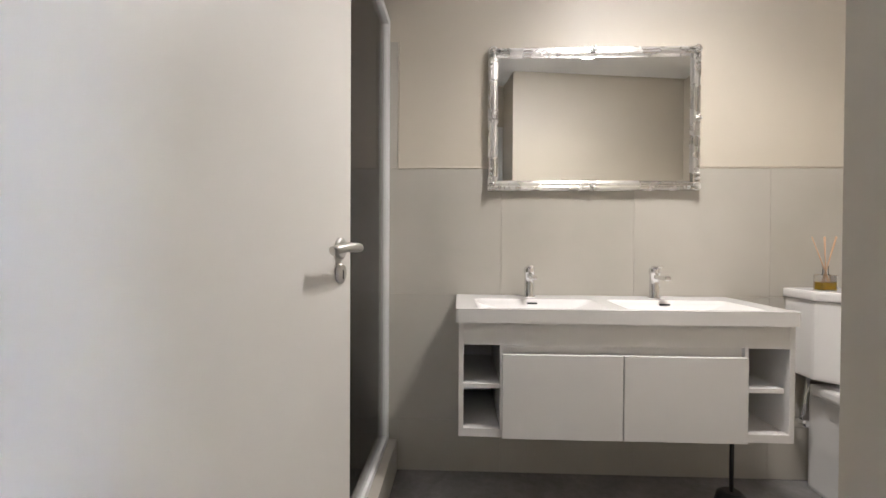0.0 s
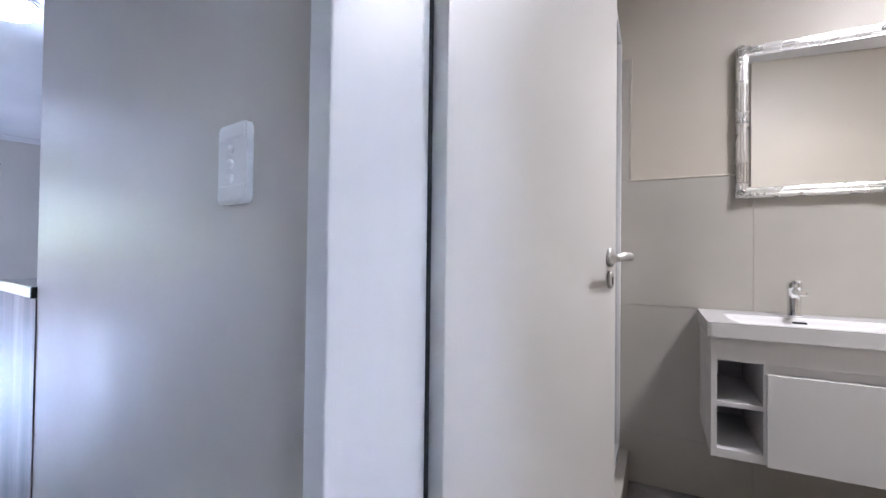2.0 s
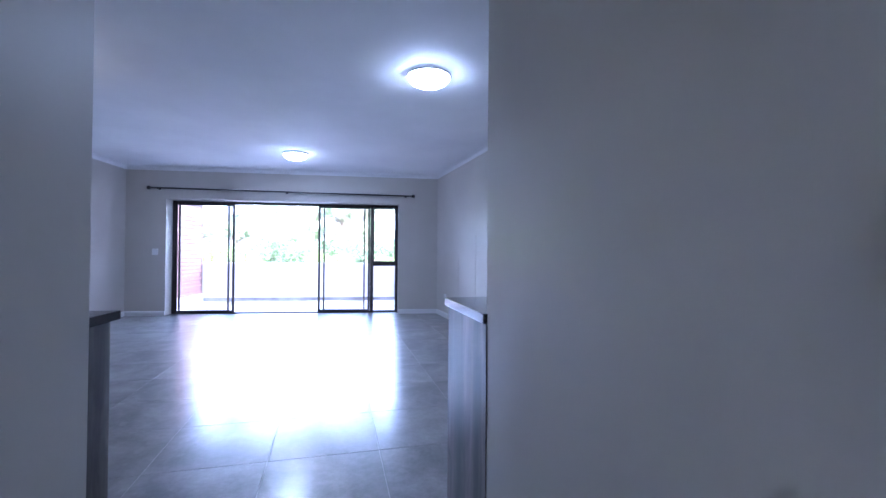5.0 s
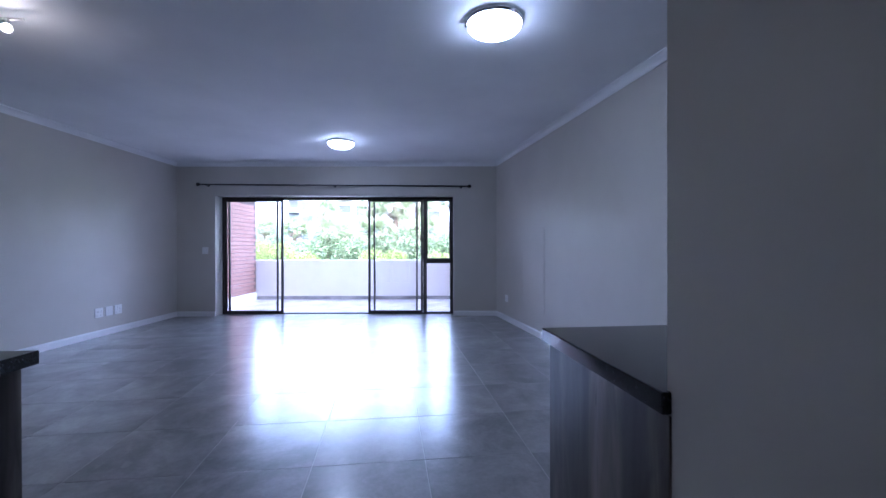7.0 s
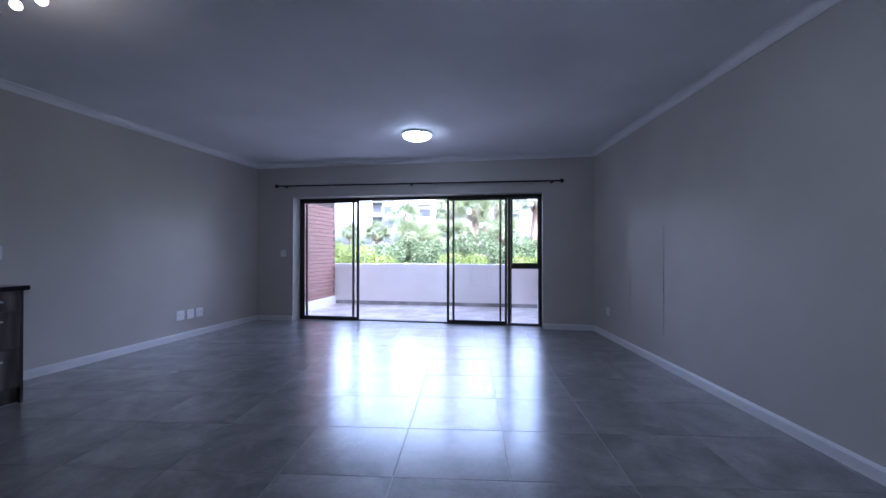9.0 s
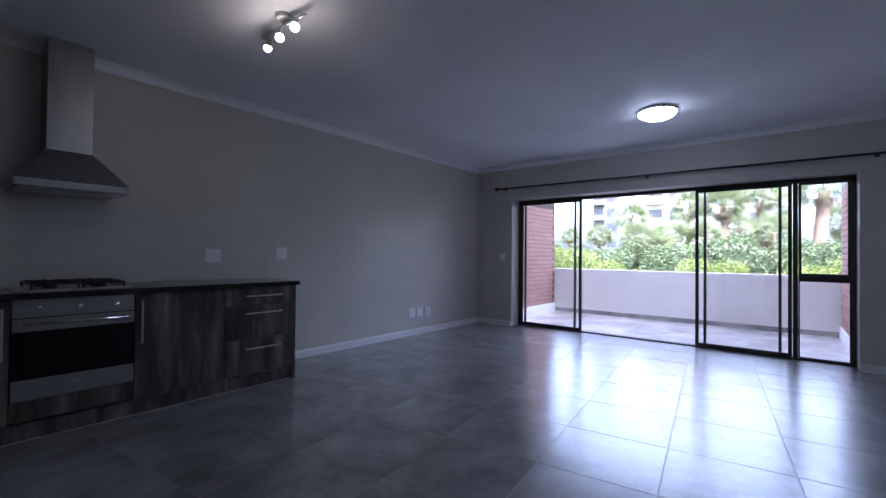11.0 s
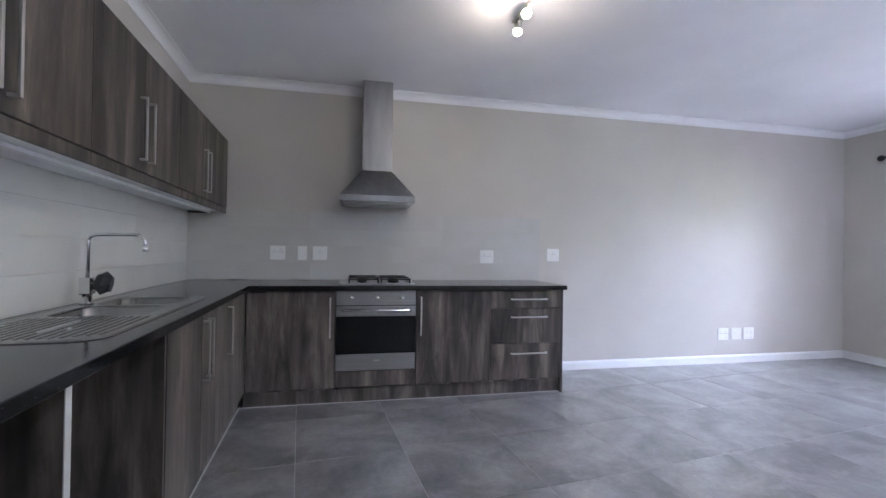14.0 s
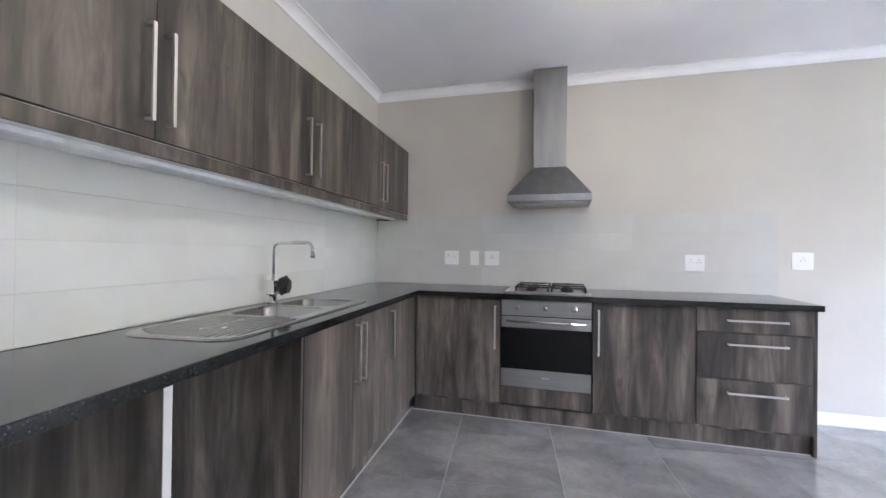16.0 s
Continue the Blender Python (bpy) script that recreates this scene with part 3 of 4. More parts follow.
u = hob_unit("corner_cabinet", -1.974, -1.352, "grey-brown wood-look base cabinet in the kitchen corner", "cabinet")
d = front(u, "door", -1.974, -1.346, 0.125, 0.858, HY)
bar_handle("handle", 0.30, True, d, (-1.938, HY, 0.657))
u = hob_unit("base_cabinet", -3.205, -2.590, "grey-brown wood-look base cabinet with one door", "cabinet")
d = front(u, "door", -3.202, -2.592, 0.125, 0.858, HY)
bar_handle("handle", 0.30, True, d, (-2.627, HY, 0.660))
u = hob_unit("drawer_cabinet", -3.838, -3.205, "grey-brown wood-look cabinet with three drawers", "cabinet")
part("end_panel", box(-3.840, -3.822, 0.002, HY - 0.001, 0.0, 0.862), M_WOOD, u)
for z0, z1, hz in ((0.712, 0.858, 0.786), (0.423, 0.709, 0.640), (0.125, 0.420, 0.342)):
    d = front(u, "drawer", -3.820, -3.205, z0, z1, HY)
    bar_handle("handle", 0.315, False, d, (-3.530, HY, hz))
part("plinth", box(-3.820, -3.205, HY - 0.047, HY - 0.031, 0.0, 0.108), M_KICK, u)
for x0, x1 in ((-3.205, -2.590), (-2.590, -1.974), (-1.974, -1.33)):
    structure("trim_plinth", box(x0, x1, HY - 0.047, HY - 0.031, 0.0, 0.108), M_KICK, "wood-look kitchen plinth board", "plinth", HOB)
for x0, x1 in ((-3.822, -3.205), (-3.205, -2.590), (-2.590, -1.974), (-1.974, -1.30)):
    structure("trim_sealant", box(x0, x1, HY - 0.031, HY - 0.024, 0.0005, 0.006, 0.001), M_GROUT, "pale sealant line along the plinth", "sealant", HOB)
for u0, u1 in ((0.60, 1.335), (1.335, 2.258)):
    structure("trim_sealant", box(u0, u1, 0.532, 0.539, 0.0005, 0.006, 0.001), M_GROUT, "pale sealant line along the plinth", "sealant", K)
# oven
ov = thing("oven", HOB, "built-in stainless steel oven with a black glass door", "oven")
part("body", box(-2.586, -1.978, 0.05, HY - 0.02, 0.13, 0.862), M_IRON, ov)
part("control_panel", box(-2.584, -1.980, HY - 0.02, HY + 0.004, 0.748, 0.856, 0.002), M_OVENSTEEL, ov)
for x in (-2.095, -2.285, -2.475):
    k = lathe([(0.019, 0), (0.018, 0.016), (0.015, 0.021), (0.003, 0.022)], 24, None, Matrix.Translation((x, HY + 0.004, 0.805)) @ pose(0, 0, 0, -90))
    part("knob", k, M_CHROME, ov)
dr = part("door", box(-2.584, -1.980, HY - 0.02, HY + 0.006, 0.252, 0.742, 0.003), M_BLACKGLASS, ov)
part("top_rail", box(-2.584, -1.980, HY + 0.006, HY + 0.010, 0.664, 0.742, 0.0015), M_OVENSTEEL, dr)
part("bottom_rail", box(-2.584, -1.980, HY + 0.006, HY + 0.010, 0.252, 0.376, 0.0015), M_OVENSTEEL, dr)
part("brand_bar", box(-2.31, -2.26, HY + 0.010, HY + 0.0108, 0.322, 0.330), M_NICKEL, dr)
b = tube([(-2.545, HY + 0.045, 0.713), (-2.02, HY + 0.045, 0.713)], 0.009, 12)
for x in (-2.53, -2.035):
    tube([(x, HY + 0.008, 0.713), (x, HY + 0.045, 0.713)], 0.008, 10, b)
part("handle", b, M_CHROME, dr)
part("lower_panel", box(-2.588, -1.976, HY - 0.018, HY, 0.127, 0.246, 0.0015), M_WOOD, ov)

# worktop: one granite slab round the corner, cut out for the sink
def pierced(outer, inner, z0, z1, bevel=0.003):
    b = bmesh.new()
    caps = {z0: [], z1: []}
    for loop in (outer, inner):
        lo_ = [b.verts.new((x, y, z0)) for x, y in loop]
        hi_ = [b.verts.new((x, y, z1)) for x, y in loop]
        k = len(loop)
        for i in range(k):
            b.faces.new((lo_[i], lo_[(i + 1) % k], hi_[(i + 1) % k], hi_[i]))
            caps[z0].append(b.edges.get((lo_[i], lo_[(i + 1) % k])))
            caps[z1].append(b.edges.get((hi_[i], hi_[(i + 1) % k])))
    rims = caps[z1][:len(outer)] + caps[z0][:len(outer)]
    for z in (z0, z1):
        bmesh.ops.triangle_fill(b, use_beauty=True, use_dissolve=False, edges=caps[z])
    bmesh.ops.recalc_face_normals(b, faces=b.faces)
    bmesh.ops.bevel(b, geom=rims, offset=bevel, segments=2, affect="EDGES", profile=0.6)
    return b


end_a, end_b = kpt(3.515, 0.003), kpt(3.515, 0.595)
outline = [(-3.852, SOUTH + 0.002), kpt(0.003, 0.003), end_a, end_b, (-1.370, -3.723), (-3.852, -3.723)]
worktop = thing("worktop", ID, "polished speckled black granite worktop round the corner", "worktop")
part("slab", pierced(outline, [kpt(u_, v_) for u_, v_ in rounded(1.455, 2.145, 0.105, 0.470, 0.05, 4)], 0.864, 0.900), M_GRANITE, worktop)

# gas hob
hob = thing("gas_hob", pose(-2.288, -4.06, 0.900), "stainless steel gas hob with black pan supports", "hob")
part("tray", prism(rounded(-0.295, 0.295, -0.235, 0.245, 0.02), 0.0, 0.010, 0.003), M_STEEL, hob)
for bx, by, r in ((-0.135, 0.11, 0.045), (-0.135, -0.11, 0.036), (0.115, 0.11, 0.036), (0.115, -0.11, 0.050)):
    part("burner", lathe([(r, 0.010), (r, 0.022), (r * 0.8, 0.026), (r * 0.78, 0.032), (0.004, 0.034)], 24, None, Matrix.Translation((bx, by, 0))), M_IRON, hob)
for gx in (-0.145, 0.105):
    g = bmesh.new()
    for yy in (-0.215, 0.0, 0.215):
        box(gx - 0.115, gx + 0.115, yy - 0.005, yy + 0.005, 0.036, 0.047, 0.002, g)
    for xx in (-0.115, 0.115):
        box(gx + xx - 0.005, gx + xx + 0.005, -0.215, 0.215, 0.036, 0.047, 0.002, g)
    for yy in (-0.11, 0.11):
        for k in range(4):
            a = radians(90 * k)
            c, s = math.cos(a), math.sin(a)
            tube([(gx + 0.025 * c, yy + 0.025 * s, 0.049), (gx + 0.11 * c, yy + 0.105 * s, 0.049)], 0.006, 6, g)
    for xx in (-0.112, 0.112):
        for yy in (-0.21, 0.21):
            box(gx + xx - 0.006, gx + xx + 0.006, yy - 0.006, yy + 0.006, 0.009, 0.040, 0.0, g)
    part("pan_support", g, M_IRON, hob)
for yy in (-0.15, -0.05, 0.05, 0.15):
    part("knob", lathe([(0.021, 0.010), (0.019, 0.034), (0.016, 0.040), (0.003, 0.041)], 20, None, Matrix.Translation((-0.262, yy, 0))), M_NICKEL, hob)

# extractor hood
hood = thing("extractor_hood", pose(-2.288, SOUTH, 0), "brushed steel chimney extractor hood", "extractor hood")
hx, hd = 0.302, 0.46
part("rim", box(-hx, hx, 0.002, hd, 1.566, 1.615, 0.003), M_HOOD, hood)
can = bmesh.new()
lo = [can.verts.new(p) for p in ((-hx, 0.002, 1.615), (hx, 0.002, 1.615), (hx, hd, 1.615), (-hx, hd, 1.615))]
hi = [can.verts.new(p) for p in ((-0.128, 0.002, 1.852), (0.128, 0.002, 1.852), (0.128, 0.245, 1.852), (-0.128, 0.245, 1.852))]
can.faces.new(lo[::-1])
can.faces.new(hi)
for i in range(4):
    can.faces.new((lo[i], lo[(i + 1) % 4], hi[(i + 1) % 4], hi[i]))
bmesh.ops.bevel(can, geom=[e for e in can.edges if abs(e.verts[0].co.z - e.verts[1].co.z) > 0.1], offset=0.006, segments=2, affect="EDGES")
part("canopy", can, M_HOOD, hood)
part("chimney", box(-0.126, 0.126, 0.002, 0.240, 1.850, TOP - 0.002, 0.003), M_HOOD, hood)
part("filter", box(-hx + 0.03, hx - 0.03, 0.03, hd - 0.06, 1.556, 1.566), M_STEEL, hood)
part("seam", box(-hx + 0.002, hx - 0.002, hd, hd + 0.0015, 1.610, 1.613), M_OVENSTEEL, hood)

# sink wall base units
SF = 0.574  # fronts, out of the sink wall


def sink_unit(x0, x1, doors, label, top=0.862):
    t = thing("sink_cabinet", K, label, "cabinet", "sink wall base units")
    part("body", box(x0 + 0.001, x1 - 0.001, 0.002, SF - 0.0195, 0.11, top), M_WOOD, t)
    if top < 0.86:
        part("front_rail", box(x0 + 0.001, x1 - 0.001, SF - 0.036, SF - 0.0195, top, 0.862), M_WOOD, t)
    for a, b, hx_ in doors:
        d = front(t, "door", a, b, 0.115, 0.858, SF)
        bar_handle("handle", 0.29, True, d, (hx_, SF, 0.68))
    part("plinth", box(x0, x1, SF - 0.056, SF - 0.042, 0.0, 0.108), M_KICK, t)


sink_unit(1.335, 2.258, ((1.803, 2.258, 1.775), (1.335, 1.803, 1.703)), "grey-brown wood-look sink cabinet with two doors", 0.735)
sink_unit(0.66, 1.335, ((0.885, 1.335, 1.250),), "grey-brown wood-look base cabinet with one door")
filler = thing("corner_filler", K, "grey-brown wood-look filler strip in the cabinet corner", "filler panel")
part("strip", box(0.655, 0.883, SF - 0.018, SF - 0.002, 0.115, 0.858, 0.001), M_WOOD, filler)
pn = thing("partition_panel", K, "dark wood-look panel between two open appliance bays", "panel", "bay panels")
part("panel", box(2.862, 2.886, 0.002, SF - 0.003, 0.0, 0.863, 0.001), M_WOOD, pn)
part("edge_band", box(2.8615, 2.8865, SF - 0.003, SF, 0.0, 0.863, 0.001), M_GROUT, pn, "pale edge band")
pn = thing("partition_panel", K, "dark wood-look end panel of the sink worktop", "panel", "bay panels")
part("panel", box(3.455, 3.490, 0.002, SF, 0.0, 0.863, 0.001), M_WOOD, pn)
pn = thing("partition_panel", K, "dark wood-look side panel of the sink cabinet", "panel", "bay panels")
part("panel", box(2.260, 2.276, 0.002, SF - 0.002, 0.0, 0.863, 0.001), M_WOOD, pn)

# wall cabinets
UF = 0.305
edges = [0.02, 0.70, 1.25, 1.745, 2.205, 2.665, 3.12]
pulls = {0: 0.655, 1: 0.745, 2: 1.700, 3: 1.795, 4: 2.625, 5: 2.698}
for i, (a, b) in enumerate(zip(edges, edges[1:])):
    t = thing("wall_cabinet", K, "grey-brown wood-look wall cabinet with a tall bar handle", "wall cabinet", "wall cabinets")
    part("carcass", box(a + 0.0005, b - 0.0005, 0.002, UF - 0.0185, 1.480, 2.085), M_TRIM, t, "white melamine carcass")
    d = front(t, "door", a, b, 1.512, 2.087, UF)
    part("pelmet", box(a, b, UF - 0.018, UF - 0.002, 1.464, 1.508, 0.001), M_WOOD, t)
    if i in pulls:
        bar_handle("handle", 0.29, True, d, (pulls[i], UF, 1.705))
t = thing("cabinet_end_panel", K, "wood-look end panel of the wall cabinets", "panel")
part("panel", box(0.002, 0.0195, 0.002, UF, 1.462, 2.087, 0.001), M_WOOD, t)

bt = thing("under_cabinet_batten", K, "thin white plastic batten under the wall cabinets", "batten")
part("batten", box(0.03, 3.12, 0.150, 0.185, 1.464, 1.4795, 0.003), M_PLASTIC, bt)

# sink with drainer
sk = thing("kitchen_sink", K @ Matrix.Translation((0, 0, 0.900)), "stainless steel double bowl sink with a ribbed drainer", "sink")
SX0, SX1, SY0, SY1 = 1.42, 2.60, 0.075, 0.515
bowls = ((1.47, 1.78, 0.12, 0.455), (1.82, 2.13, 0.12, 0.455))
rim = bmesh.new()
ol = rounded(SX0, SX1, SY0, SY1, 0.09, 6)
lo = [rim.verts.new((x, y, 0.0005)) for x, y in ol]
hi = [rim.verts.new((x + (0.006 if x < 2 else -0.006), y + (0.006 if y < 0.3 else -0.006), 0.006)) for x, y in ol]
n = len(ol)
for i in range(n):
    rim.faces.new((lo[i], lo[(i + 1) % n], hi[(i + 1) % n], hi[i]))
edge_loops = [e for e in rim.edges if all(v.co.z > 0.005 for v in e.verts)]
walls = []
for x0, x1, y0, y1 in bowls:
    bl = rounded(x0, x1, y0, y1, 0.06, 5)
    tops = [rim.verts.new((x, y, 0.0055)) for x, y in bl]
    cx, cy = (x0 + x1) / 2, (y0 + y1) / 2
    mids = [rim.verts.new((cx + (x - cx) * 0.94, cy + (y - cy) * 0.94, -0.006)) for x, y in bl]
    bots = [rim.verts.new((cx + (x - cx) * 0.86, cy + (y - cy) * 0.86, -0.15)) for x, y in bl]
    k = len(bl)
    for i in range(k):
        edge_loops.append(rim.edges.new((tops[i], tops[(i + 1) % k])))
        rim.faces.new((tops[i], tops[(i + 1) % k], mids[(i + 1) % k], mids[i])).smooth = True
        rim.faces.new((mids[i], mids[(i + 1) % k], bots[(i + 1) % k], bots[i])).smooth = True
    rim.faces.new(bots)
bmesh.ops.triangle_fill(rim, use_beauty=True, use_dissolve=False, edges=edge_loops)
bmesh.ops.recalc_face_normals(rim, faces=rim.faces)
part("basin", rim, M_SINK, sk)
for i in range(15):
    y = 0.112 + 0.0262 * i
    part("drainer_rib", box(2.165, 2.565 - max(0.0, abs(y - 0.295) - 0.10) * 0.6, y - 0.005, y + 0.005, 0.003, 0.0100, 0.003, None, 2), M_SINK, sk)
for x0, x1, y0, y1 in bowls:
    part("drain", lathe([(0.04, -0.150), (0.04, -0.1465), (0.02, -0.148), (0.004, -0.149)], 24, None, Matrix.Translation(((x0 + x1) / 2, (y0 + y1) / 2, 0))), M_CHROME, sk)
# tap
tap = thing("kitchen_tap", K @ Matrix.Translation((1.735, 0.088, 0.906)), "chrome kitchen mixer tap with a square swan neck", "tap")
part("base", lathe([(0.027, 0), (0.027, 0.008), (0.021, 0.012), (0.020, 0.045), (0.004, 0.046)], 24), M_CHROME, tap)
part("body", box(-0.024, 0.024, -0.024, 0.024, 0.044, 0.120, 0.004), M_CHROME, tap)
part("spout", tube([(0, 0, 0.115), (0, 0.0, 0.285), (0, 0.008, 0.305), (0, 0.03, 0.315), (0, 0.19, 0.318), (0, 0.212, 0.312), (0, 0.222, 0.295), (0, 0.224, 0.25)], 0.0085, 12), M_CHROME, tap)
part("nozzle", tube([(0, 0.224, 0.268), (0, 0.224, 0.240)], 0.0125, 14), M_CHROME, tap)
part("lever_neck", tube([(0, 0.02, 0.088), (0.0, 0.042, 0.090)], 0.012, 12), M_CHROME, tap)
# faceted lever: a stone-like block turned on its corner
lv = bmesh.new()
ring_a = [lv.verts.new((0.020 * math.cos(radians(a)), 0.0, 0.026 * math.sin(radians(a)))) for a in range(22, 382, 60)]
ring_b = [lv.verts.new((0.030 * math.cos(radians(a)), 0.020, 0.042 * math.sin(radians(a)))) for a in range(0, 360, 60)]
ring_c = [lv.verts.new((0.018 * math.cos(radians(a)), 0.042, 0.030 * math.sin(radians(a)))) for a in range(22, 382, 60)]
for ra, rb in ((ring_a, ring_b), (ring_b, ring_c)):
    for k in range(6):
        lv.faces.new((ra[k], ra[(k + 1) % 6], rb[(k + 1) % 6]))
        lv.faces.new((ra[k], rb[(k + 1) % 6], rb[k]))
lv.faces.new(ring_a[::-1])
lv.faces.new(ring_c)
bmesh.ops.recalc_face_normals(lv, faces=lv.faces)
lv.transform(Matrix.Translation((0, 0.036, 0.100)) @ pose(0, 0, 0, -14, 18, 0) @ Matrix.Scale(1.4, 4))
part("lever", lv, M_RUBBER, tap, "black faceted lever")

# ---- low and tall cabinets by the passage ----
ND = N @ Matrix.Translation((-1.065, 0.165, 0)) @ pose(0, 0, 0, 0, 0, 90 + 4.0)  # x along the wall northwards, y out to the room
low = thing("low_cabinet", ND, "dark wood-look low cabinet with a black granite top", "cabinet")
part("body", box(0.012, 0.497, 0.003, 0.525, 0.0, 0.897, 0.0015), M_WOOD, low)
part("granite_top", box(0.0, 0.497, 0.003, 0.555, 0.899, 0.935, 0.003), M_GRANITE, low)
tall = thing("tall_cabinet", ND, "dark wood-look tall larder cabinet", "cabinet")
part("body", box(0.499, 1.66, 0.003, 0.602, 0.0, 2.35, 0.0015), M_WOOD, tall)
for a, b in ((0.502, 1.078), (1.081, 1.658)):
    part("door", box(a, b, 0.603, 0.620, 0.11, 2.348, 0.0015), M_WOOD, tall)

# ---- bathroom ----
P = N @ pose(0, 0, 0, 0, 0, 4.227)
frame_1 = thing("door_2", P, "white painted bathroom door frame", "door frame", "", "structure")
part("jamb", box(0.318, 0.354, 0.200, 0.372, 0, 2.035, 0.003), M_TRIM, frame_1)
part("jamb", box(1.150, 1.186, 0.200, 0.372, 0, 2.035, 0.003), M_TRIM, frame_1)
part("head", box(0.318, 1.186, 0.200, 0.372, 2.035, 2.075, 0.003), M_TRIM, frame_1)
part("stop", box(0.340, 0.3552, 0.3725, 0.379, 0, 2.03), M_RUBBER, frame_1, "black rubber seal")

LEAF = N @ Matrix.Translation((0.349, 0.409, 0)) @ pose(0, 0, 0, 0, 0, 91.1)
leaf = thing("bathroom_door", LEAF, "cream painted flush door standing open into the bathroom", "door")
slab = part("leaf", box(0.0, 0.78, 0.0, 0.038, 0.008, 2.03, 0.002), M_DOOR, leaf)
for z in (1.046, 0.986):
    r = 0.026 if z > 1 else 0.024
    part("rose", lathe([(r, 0), (r, 0.006), (r * 0.8, 0.009), (0.004, 0.009)], 24, None, Matrix.Translation((0.722, 0, z)) @ pose(0, 0, 0, 90)), M_NICKEL, slab)
part("keyhole", box(0.720, 0.7245, -0.0100, -0.006, 0.972, 0.994), M_DARKHOLE, slab)
part("handle", tube([(0.722, -0.004, 1.046), (0.722, -0.044, 1.046), (0.716, -0.054, 1.047), (0.70, -0.058, 1.049), (0.66, -0.057, 1.050), (0.615, -0.052, 1.045), (0.60, -0.046, 1.041)], 0.010, 12), M_NICKEL, slab, "satin nickel lever handle")
for z in (0.25, 1.85):
    part("hinge", tube([(-0.004, -0.004, z - 0.045), (-0.004, -0.004, z + 0.045)], 0.006, 10), M_NICKEL, leaf)

# vanity
van = thing("vanity_unit", B, "white gloss wall-hung double vanity with open end shelves", "vanity")
VF = 1.722
part("side_panel", box(0.765, 0.783, VF, 2.147, 0.361, 0.775, 0.001), M_VANITY, van)
part("side_panel", box(1.928, 1.946, VF, 2.147, 0.361, 0.775, 0.001), M_VANITY, van)
part("divider", box(0.914, 0.926, VF, 2.130, 0.391, 0.700), M_VANITY, van)
part("divider", box(1.774, 1.786, VF, 2.130, 0.391, 0.700), M_VANITY, van)
part("bottom_panel", box(0.783, 1.928, VF, 2.130, 0.361, 0.391, 0.001), M_VANITY, van)
part("back_panel", box(0.783, 1.928, 2.132, 2.147, 0.361, 0.775), M_VANITY, van)
part("apron", box(0.783, 1.928, VF + 0.002, VF + 0.020, 0.694, 0.774, 0.001), M_VANITY, van)
part("top_rail", box(0.926, 1.774, VF + 0.018, VF + 0.030, 0.640, 0.694), M_VANITY, van)
for a, b in ((0.783, 0.914), (1.786, 1.912)):
    part("shelf", box(a, b, VF + 0.003, 2.130, 0.536, 0.553, 0.001), M_VANITY, van)
for a, b in ((0.922, 1.347), (1.351, 1.778)):
    part("door", box(a, b, VF - 0.016, VF + 0.002, 0.362, 0.664, 0.002), M_VANITY, van)
# double basin
basin = thing("double_basin", B, "white ceramic double washbasin slab", "basin")
bm = bmesh.new()
x0, x1, y0, y1, zt, zb = 0.754, 1.958, 1.708, 2.147, 0.826, 0.776
ol = rounded(x0, x1, y0, y1, 0.012, 3)
lo = [bm.verts.new((x, y, zb)) for x, y in ol]
hi = [bm.verts.new((x, y, zt)) for x, y in ol]
n = len(ol)
for i in range(n):
    bm.faces.new((lo[i], lo[(i + 1) % n], hi[(i + 1) % n], hi[i]))
bm.faces.new(lo[::-1])
loops = [e for e in bm.edges if all(v.co.z > 0.82 for v in e.verts)]
for cx in (1.073, 1.623):
    w, d0, d1 = 0.245, 1.735, 2.005
    bl = rounded(cx - w, cx + w, d0, d1, 0.03, 4)
    tops = [bm.verts.new((x, y, zt)) for x, y in bl]
    cy = 1.90
    mid = [bm.verts.new((cx + (x - cx) * 0.93, cy + (y - cy) * 0.93, zt - 0.014)) for x, y in bl]
    bot = [bm.verts.new((cx + (x - cx) * 0.55, cy + (y - cy) * 0.6, zt - 0.047)) for x, y in bl]
    k = len(bl)
    for i in range(k):
        loops.append(bm.edges.new((tops[i], tops[(i + 1) % k])))
        bm.faces.new((tops[i], tops[(i + 1) % k], mid[(i + 1) % k], mid[i])).smooth = True
        bm.faces.new((mid[i], mid[(i + 1) % k], bot[(i + 1) % k], bot[i])).smooth = True
    bm.faces.new(bot)
bmesh.ops.triangle_fill(bm, use_beauty=True, use_dissolve=False, edges=loops)
bmesh.ops.recalc_face_normals(bm, faces=bm.faces)
part("slab", bm, M_CERAMIC, basin)
for cx in (1.073, 1.623):
    part("overflow_slot", box(cx - 0.022, cx + 0.022, 1.990, 2.0, 0.804, 0.812, 0.002), M_DARKHOLE, basin)


def basin_tap(x):
    t = thing("basin_tap", B @ Matrix.Translation((x, 2.065, 0.826)), "chrome single-lever basin mixer tap", "tap", "basin taps")
    part("body", lathe([(0.026, 0), (0.026, 0.006), (0.022, 0.010), (0.021, 0.10), (0.024, 0.105), (0.024, 0.128), (0.020, 0.133), (0.004, 0.134)], 24), M_CHROME, t)
    part("spout", box(-0.012, 0.012, -0.120, 0.0, 0.086, 0.104, 0.005), M_CHROME, t)
    part("lever", box(-0.009, 0.009, -0.055, 0.012, 0.134, 0.142, 0.003), M_CHROME, t)


basin_tap(1.073)
basin_tap(1.613)

